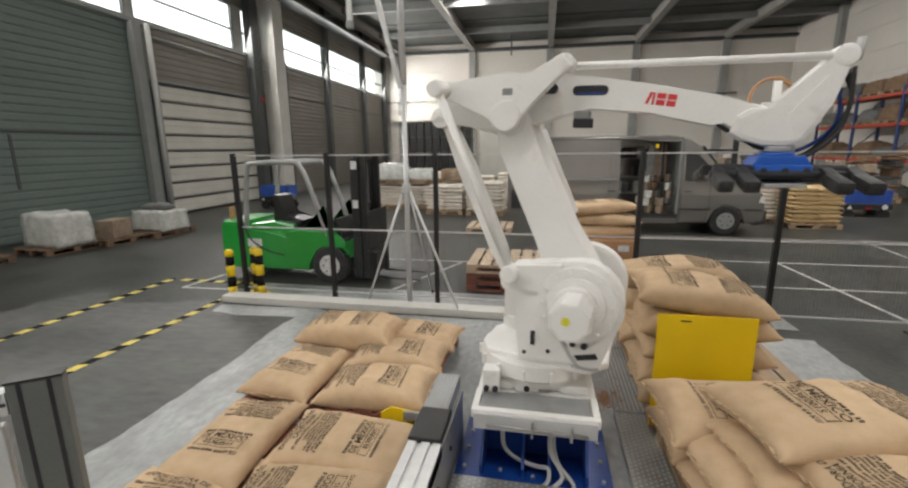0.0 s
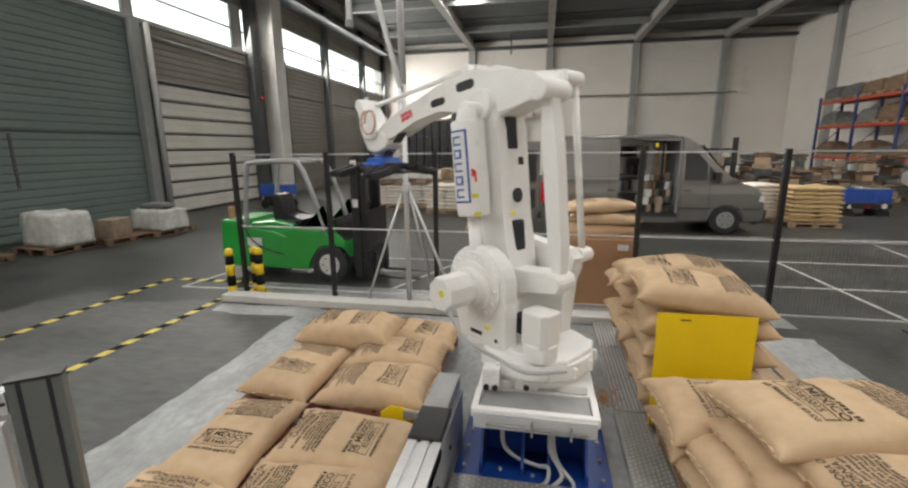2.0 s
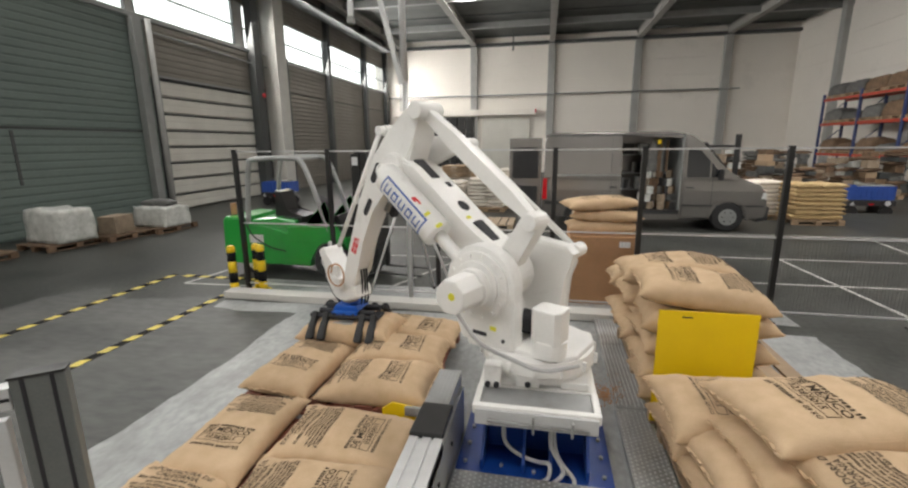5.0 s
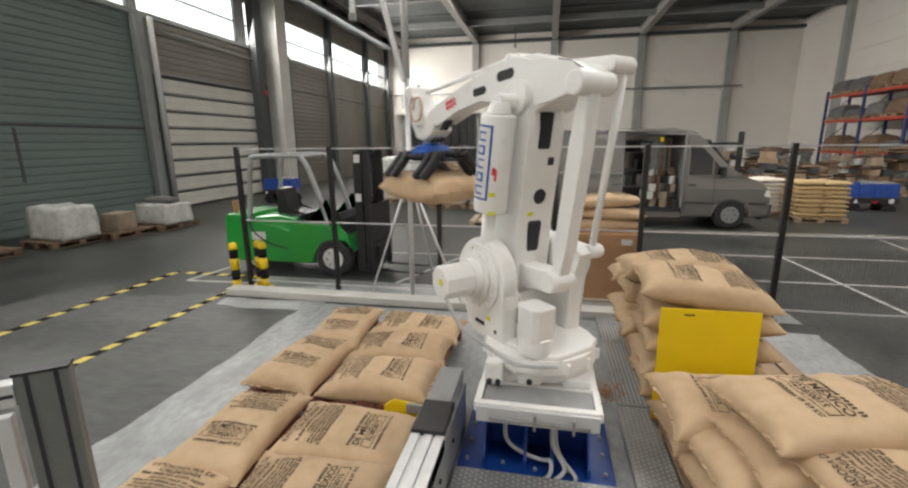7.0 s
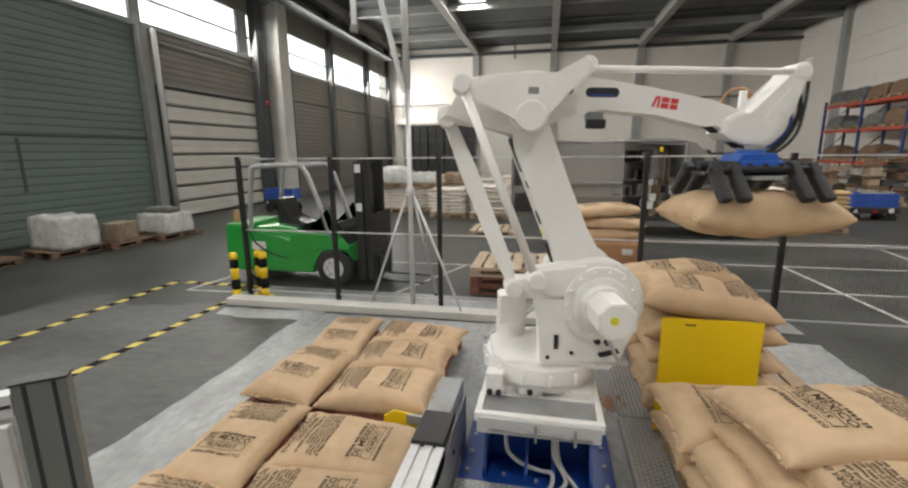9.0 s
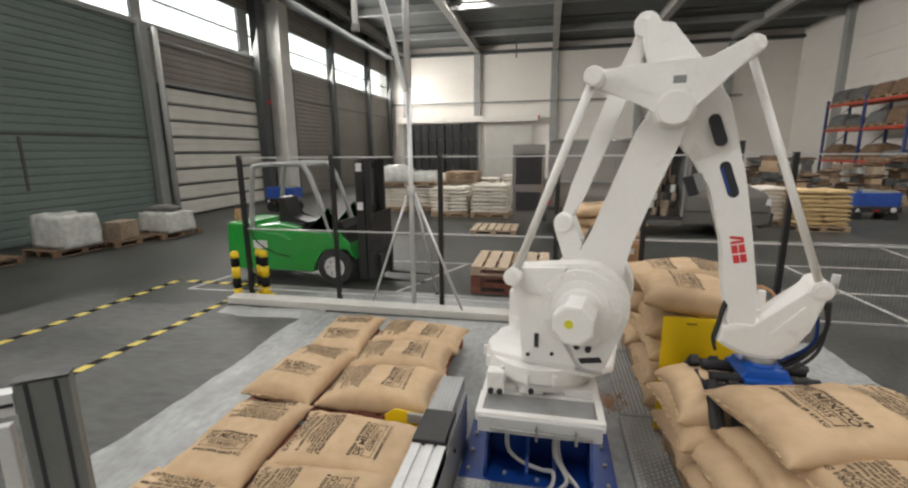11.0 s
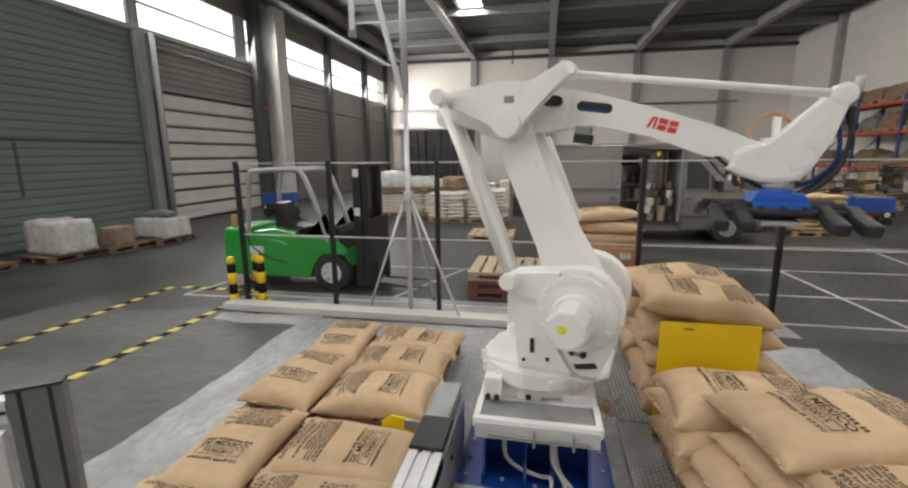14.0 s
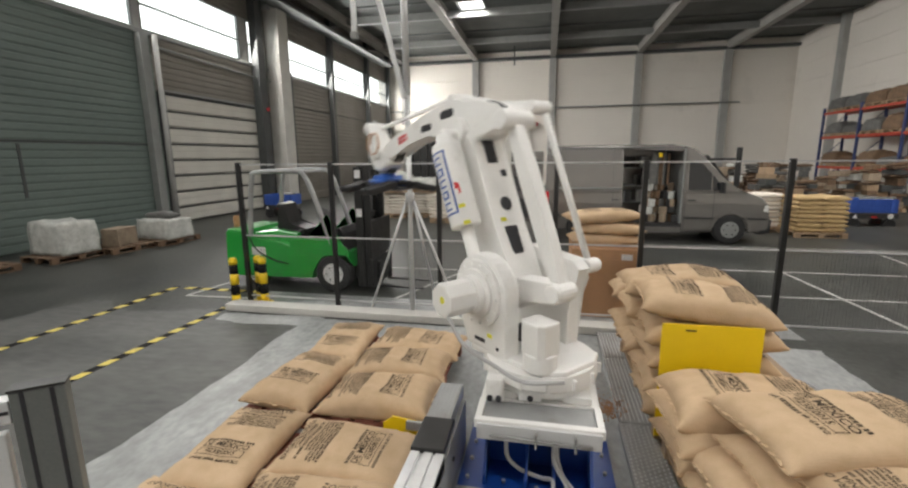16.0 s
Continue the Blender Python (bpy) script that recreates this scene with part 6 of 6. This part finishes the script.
# carton with sacks just beyond the fence
cb = thing("carton_box", "large brown corrugated carton on the floor", "box", pose(0.82, 3.45, 0))
part("box_body", box(B(), -0.45, 0.45, -0.42, 0.42, 0.004, 0.96, 0.006), "carton", cb)
for k in range(29):
    part("flute", box(B(), -0.43 + 0.03 * k, -0.415 + 0.03 * k, -0.4235, -0.419, 0.03, 0.94), "carton", cb)
part("label_plate", box(B(), 0.2, 0.34, -0.4285, -0.4245, 0.82, 0.9), "white_sign", cb)
for k, (dx, dz) in enumerate(((0.0, 1.04), (0.06, 1.19), (-0.05, 1.36))):
    m_ = pose(0.82 + dx, 3.45, dz, r2.uniform(-3, 3), r2.uniform(-3, 3), (4, -6, 12)[k])
    tagged(copy_thing(protos[k % 6], m_), "plump jute sack stacked on the brown carton", "sack", "jute sacks")

# sacks and bins in front of the van's nose
sack_stack(7.15, 10.75, 8, "sack_tan", "tan paper sack stacked on a pallet", 2)
sack_stack(6.0, 11.6, 8, "sack_pale", "pale woven sack stacked on a pallet", 0)


def trolley(x, y, turn=0, z=0.0):
    t = thing("blue_trolley", "blue plastic crate trolley with white reflectors", "trolley", pose(x, y, z, 0, 0, turn))
    bm = B()
    box(bm, -0.72, 0.72, -0.4, 0.4, 0.62, 0.66)
    for a, b_, c_, d_ in ((-0.72, 0.72, -0.4, -0.37), (-0.72, 0.72, 0.37, 0.4), (-0.72, -0.69, -0.37, 0.37), (0.69, 0.72, -0.37, 0.37)):
        box(bm, a, b_, c_, d_, 0.66, 1.1, 0.008)
    part("crate", bm, "crate_blue", t)
    for i in range(9):
        part("rib", box(B(), -0.68 + 0.165 * i, -0.64 + 0.165 * i, -0.425, -0.402, 0.64, 1.1, 0.004), "crate_blue", t)
    bm = B()
    box(bm, -0.7, 0.7, -0.38, 0.38, 0.4, 0.46)
    part("chassis", bm, "steel_dark", t)
    part("light_board", box(B(), -0.75, 0.75, -0.44, -0.41, 0.42, 0.6, 0.006), "van_trim", t)
    part("reflector", prism(B(), [(-0.66, 0.43), (-0.5, 0.43), (-0.58, 0.58)], -0.452, -0.442, "y"), "white_sign", t)
    part("reflector", cyl(B(), (0.5, -0.452, 0.51), (0.5, -0.442, 0.51), 0.09, seg=20), "white_sign", t)
    part("lamp", prism(B(), [(-0.1, 0.5), (0.1, 0.5), (0.06, 0.44), (-0.06, 0.44)], -0.452, -0.442, "y"), "tail", t)
    for x_ in (-0.55, 0.55):
        for y_ in (-0.32, 0.32):
            part("wheel", cyl(B(), (x_, y_ - 0.06, 0.2), (x_, y_ + 0.06, 0.2), 0.2, seg=18, bevel=0.02), "rubber", t)
    return t


trolley(9.8, 13.1, 0, -0.12).scale = (0.86, 0.86, 0.86)
trolley(-9.85, 12.4, 0, 0.0).scale = (0.8, 0.8, 0.8)
for i in range(7):
    solo("tyre", cyl(B(), (0, 0, 0), (0, 0, 0.2), 0.3, seg=20, bevel=0.05), "clutter_grey", "dark round part lying in the blue trolley", "part", pose((9.3, -10.1)[i % 2] + (0.3, 0.22)[i % 2] * (i // 2), (13.1, 12.4)[i % 2], (0.47, 0.53)[i % 2] + 0.2 * (i // 4), 0, 0, 0), "parts in the trolley")

# pallet rack along the side wall
def rack():
    rk = thing("pallet_rack", "blue and orange steel pallet rack with three loaded levels", "rack", pose(14.0, 0, 0))
    ys_ = [7.5, 10.3, 13.1, 15.9, 18.7, 21.5, 24.4]
    for y in ys_:
        for x in (0.0, 1.0):
            part("upright", box(B(), x - 0.05, x + 0.05, y - 0.05, y + 0.05, 0, 4.5, 0.006), "rack_blue", rk)
        for z in (0.6, 1.9, 3.2):
            part("brace", cyl(B(), (0.05, y, z), (0.95, y, z + 0.9), 0.02, seg=6), "rack_blue", rk)
    for y0, y1 in zip(ys_, ys_[1:]):
        for z in (1.52, 3.0, 4.2):
            for x in (0.0, 1.0):
                part("beam", box(B(), x - 0.03, x + 0.03, y0 + 0.052, y1 - 0.052, z - 0.06, z + 0.06, 0.006), "orange", rk)
            part("deck", box(B(), 0.035, 0.965, y0 + 0.06, y1 - 0.06, z + 0.03, z + 0.055), "wood", rk)


rack()
for y in (8.9, 11.7, 14.5, 17.3, 20.1, 22.9):
    for z in (0.0, 1.58, 3.06, 4.26):
        for o in (-0.68, 0.68):
            plain_m = pose(14.5, y + o, z, 0, 0, 90)
            plain(plain_m, "wooden pallet on the rack")
            hh = r2.uniform(0.32, 0.68)
            wrapped(14.5, y + o, z + 0.145, 0.98, 1.15, hh, r2.choice(["brown bundled goods on a pallet", "grey bundled goods on a pallet"]), y + o + z, 0, r2.choice(["clutter_brown", "clutter_grey", "clutter_grey", "clutter_brown"]))

# goods in the middle distance behind the van's nose
r3 = random.Random(8)
for x, y in ((7.6, 17.5), (8.9, 17.8), (10.2, 17.4), (11.5, 17.9), (12.7, 17.3), (6.6, 20.5), (8.4, 21.3), (10.0, 21.0), (11.7, 21.8), (6.4, 24), (8.2, 24.5), (10.1, 25), (12.0, 24.6), (4.2, 24.5), (2.4, 25)):
    plain(pose(x, y, 0), "wooden pallet with mixed goods")
    for row in range(3):
        z = 0.145
        top = r3.uniform(0.7, 1.9)
        while z < top:
            h = r3.uniform(0.09, 0.3)
            w, d = r3.uniform(0.2, 0.42), r3.uniform(0.4, 0.9)
            m_ = r3.choice(["clutter_brown", "clutter_grey", "clutter_dust", "clutter_brown", "wood", "steel_dark", "clutter_grey", "wrap", "clutter_dust"])
            at_ = pose(x - 0.42 + 0.42 * row + r3.uniform(-0.05, 0.05), y + r3.uniform(-0.1, 0.1), z, 0, 0, r3.uniform(-12, 12))
            if r3.random() < 0.4:
                ob = new("parcel", SM[m_ if m_ in SM else "clutter_brown"][row % 2])
                ob.matrix_basis = at_ @ pose(0, 0, 0.07, 0, r3.uniform(-6, 6), 0)
                tagged(ob, "soft brown parcel lying on mixed goods", "parcel", "mixed goods")
                h = 0.14
            else:
                solo("goods_box", box(B(), -w / 2, w / 2, -d / 2, d / 2, 0, h, 0.015), m_, "worn box of goods stacked on a pallet", "box", at_, "mixed goods")
            z += h + 0.002


def stacker():
    s = thing("stacker_truck", "dark reach truck parked among the goods", "truck", pose(6.35, 15.4, 0, 0, 0, -21))
    part("body", box(B(), -0.9, 0.4, -0.5, 0.5, 0.12, 1.1, 0.05), "clutter_grey", s)
    part("mast", box(B(), 0.42, 0.6, -0.4, -0.28, 0.05, 2.45, 0.01), "black", s)
    part("mast", box(B(), 0.42, 0.6, 0.28, 0.4, 0.05, 2.45, 0.01), "black", s)
    part("guard", box(B(), -0.7, 0.41, -0.48, 0.48, 2.0, 2.08, 0.02), "black", s)
    for y in (-0.45, 0.4):
        part("guard_post", box(B(), -0.7, -0.62, y, y + 0.06, 1.1, 2.0), "black", s)
    for x in (-0.6, 0.4):
        for y in (-0.42, 0.42):
            part("wheel", cyl(B(), (x, y - 0.06, 0.17), (x, y + 0.06, 0.17), 0.17, seg=16, bevel=0.02), "rubber", s)


stacker()

# goods along the window wall
dark_pallet = pallet_meshes(1.25, 1.0, "clutter_brown", 6)
for x, y in ((-10.75, 4.95), (-10.1, 7.1), (-10.4, 6.05), (-11.1, 3.3)):
    dark_pallet(pose(x, y, 0, 0, 0, 85), "worn dark wooden pallet by the wall")
wrapped(-10.75, 4.95, 0.145, 0.8, 1.05, 0.74, "white stretch-wrapped load on a pallet", 3, 85, soft=0.25)
wrapped(-10.1, 7.1, 0.145, 0.8, 1.05, 0.52, "white stretch-wrapped cartons on a pallet", 4, 85, soft=0.2)
solo("cardboard_box", box(B(), -0.22, 0.22, -0.3, 0.3, 0, 0.42, 0.01), "clutter_dust", "brown cardboard box on a pallet by the wall", "box", pose(-10.35, 5.95, 0.145, 0, 0, 8))
solo("dark_bag", small_sack_mesh("dark_bag", 0.8, 0.4, 0.1, "clutter_grey", 2.2), "", "dark bag lying on wrapped cartons", "bag", pose(-10.1, 7.05, 0.74))


# ---------------------------------------------------------------- what moves
def closing(t):
    """How far the fingers are open, in degrees."""
    if t < 4.3 or t > 11.4:
        return 42.0
    if t < GRIP:
        return 42.0 - 36.0 * (t - 4.3) / (GRIP - 4.3)
    if t < DROP:
        return 6.0
    return 6.0 + 36.0 * (t - DROP) / (11.4 - DROP)


def sack_pose(t):
    g = Matrix.Translation((0, 0, RB)) @ robot_poses(min(max(t, GRIP), DROP))["gripper"]
    sag = max(0.0, min(1.0, (t - GRIP) / 0.7, (DROP - t) / 0.5))
    return g @ pose(0.03 * sag - 0.03 * (1 - sag), 0, -0.3 - 0.14 * sag)


def motions():
    times = [i / 10 for i in range(161)]
    poses = [(t, robot_poses(t)) for t in times]
    for name, ob in robot_parts.items():
        walk(ob, [(t, p[name]) for t, p in poses])
    for f, x, s in fingers:
        walk(f, [(t, pose(x, s * 0.17, -0.12, 0, 0, 0 if s > 0 else 180) @ pose(0, 0, 0, closing(t), 0, 0)) for t in times])
    walk(carried_sack, [(t, sack_pose(t)) for t in times])


motions()
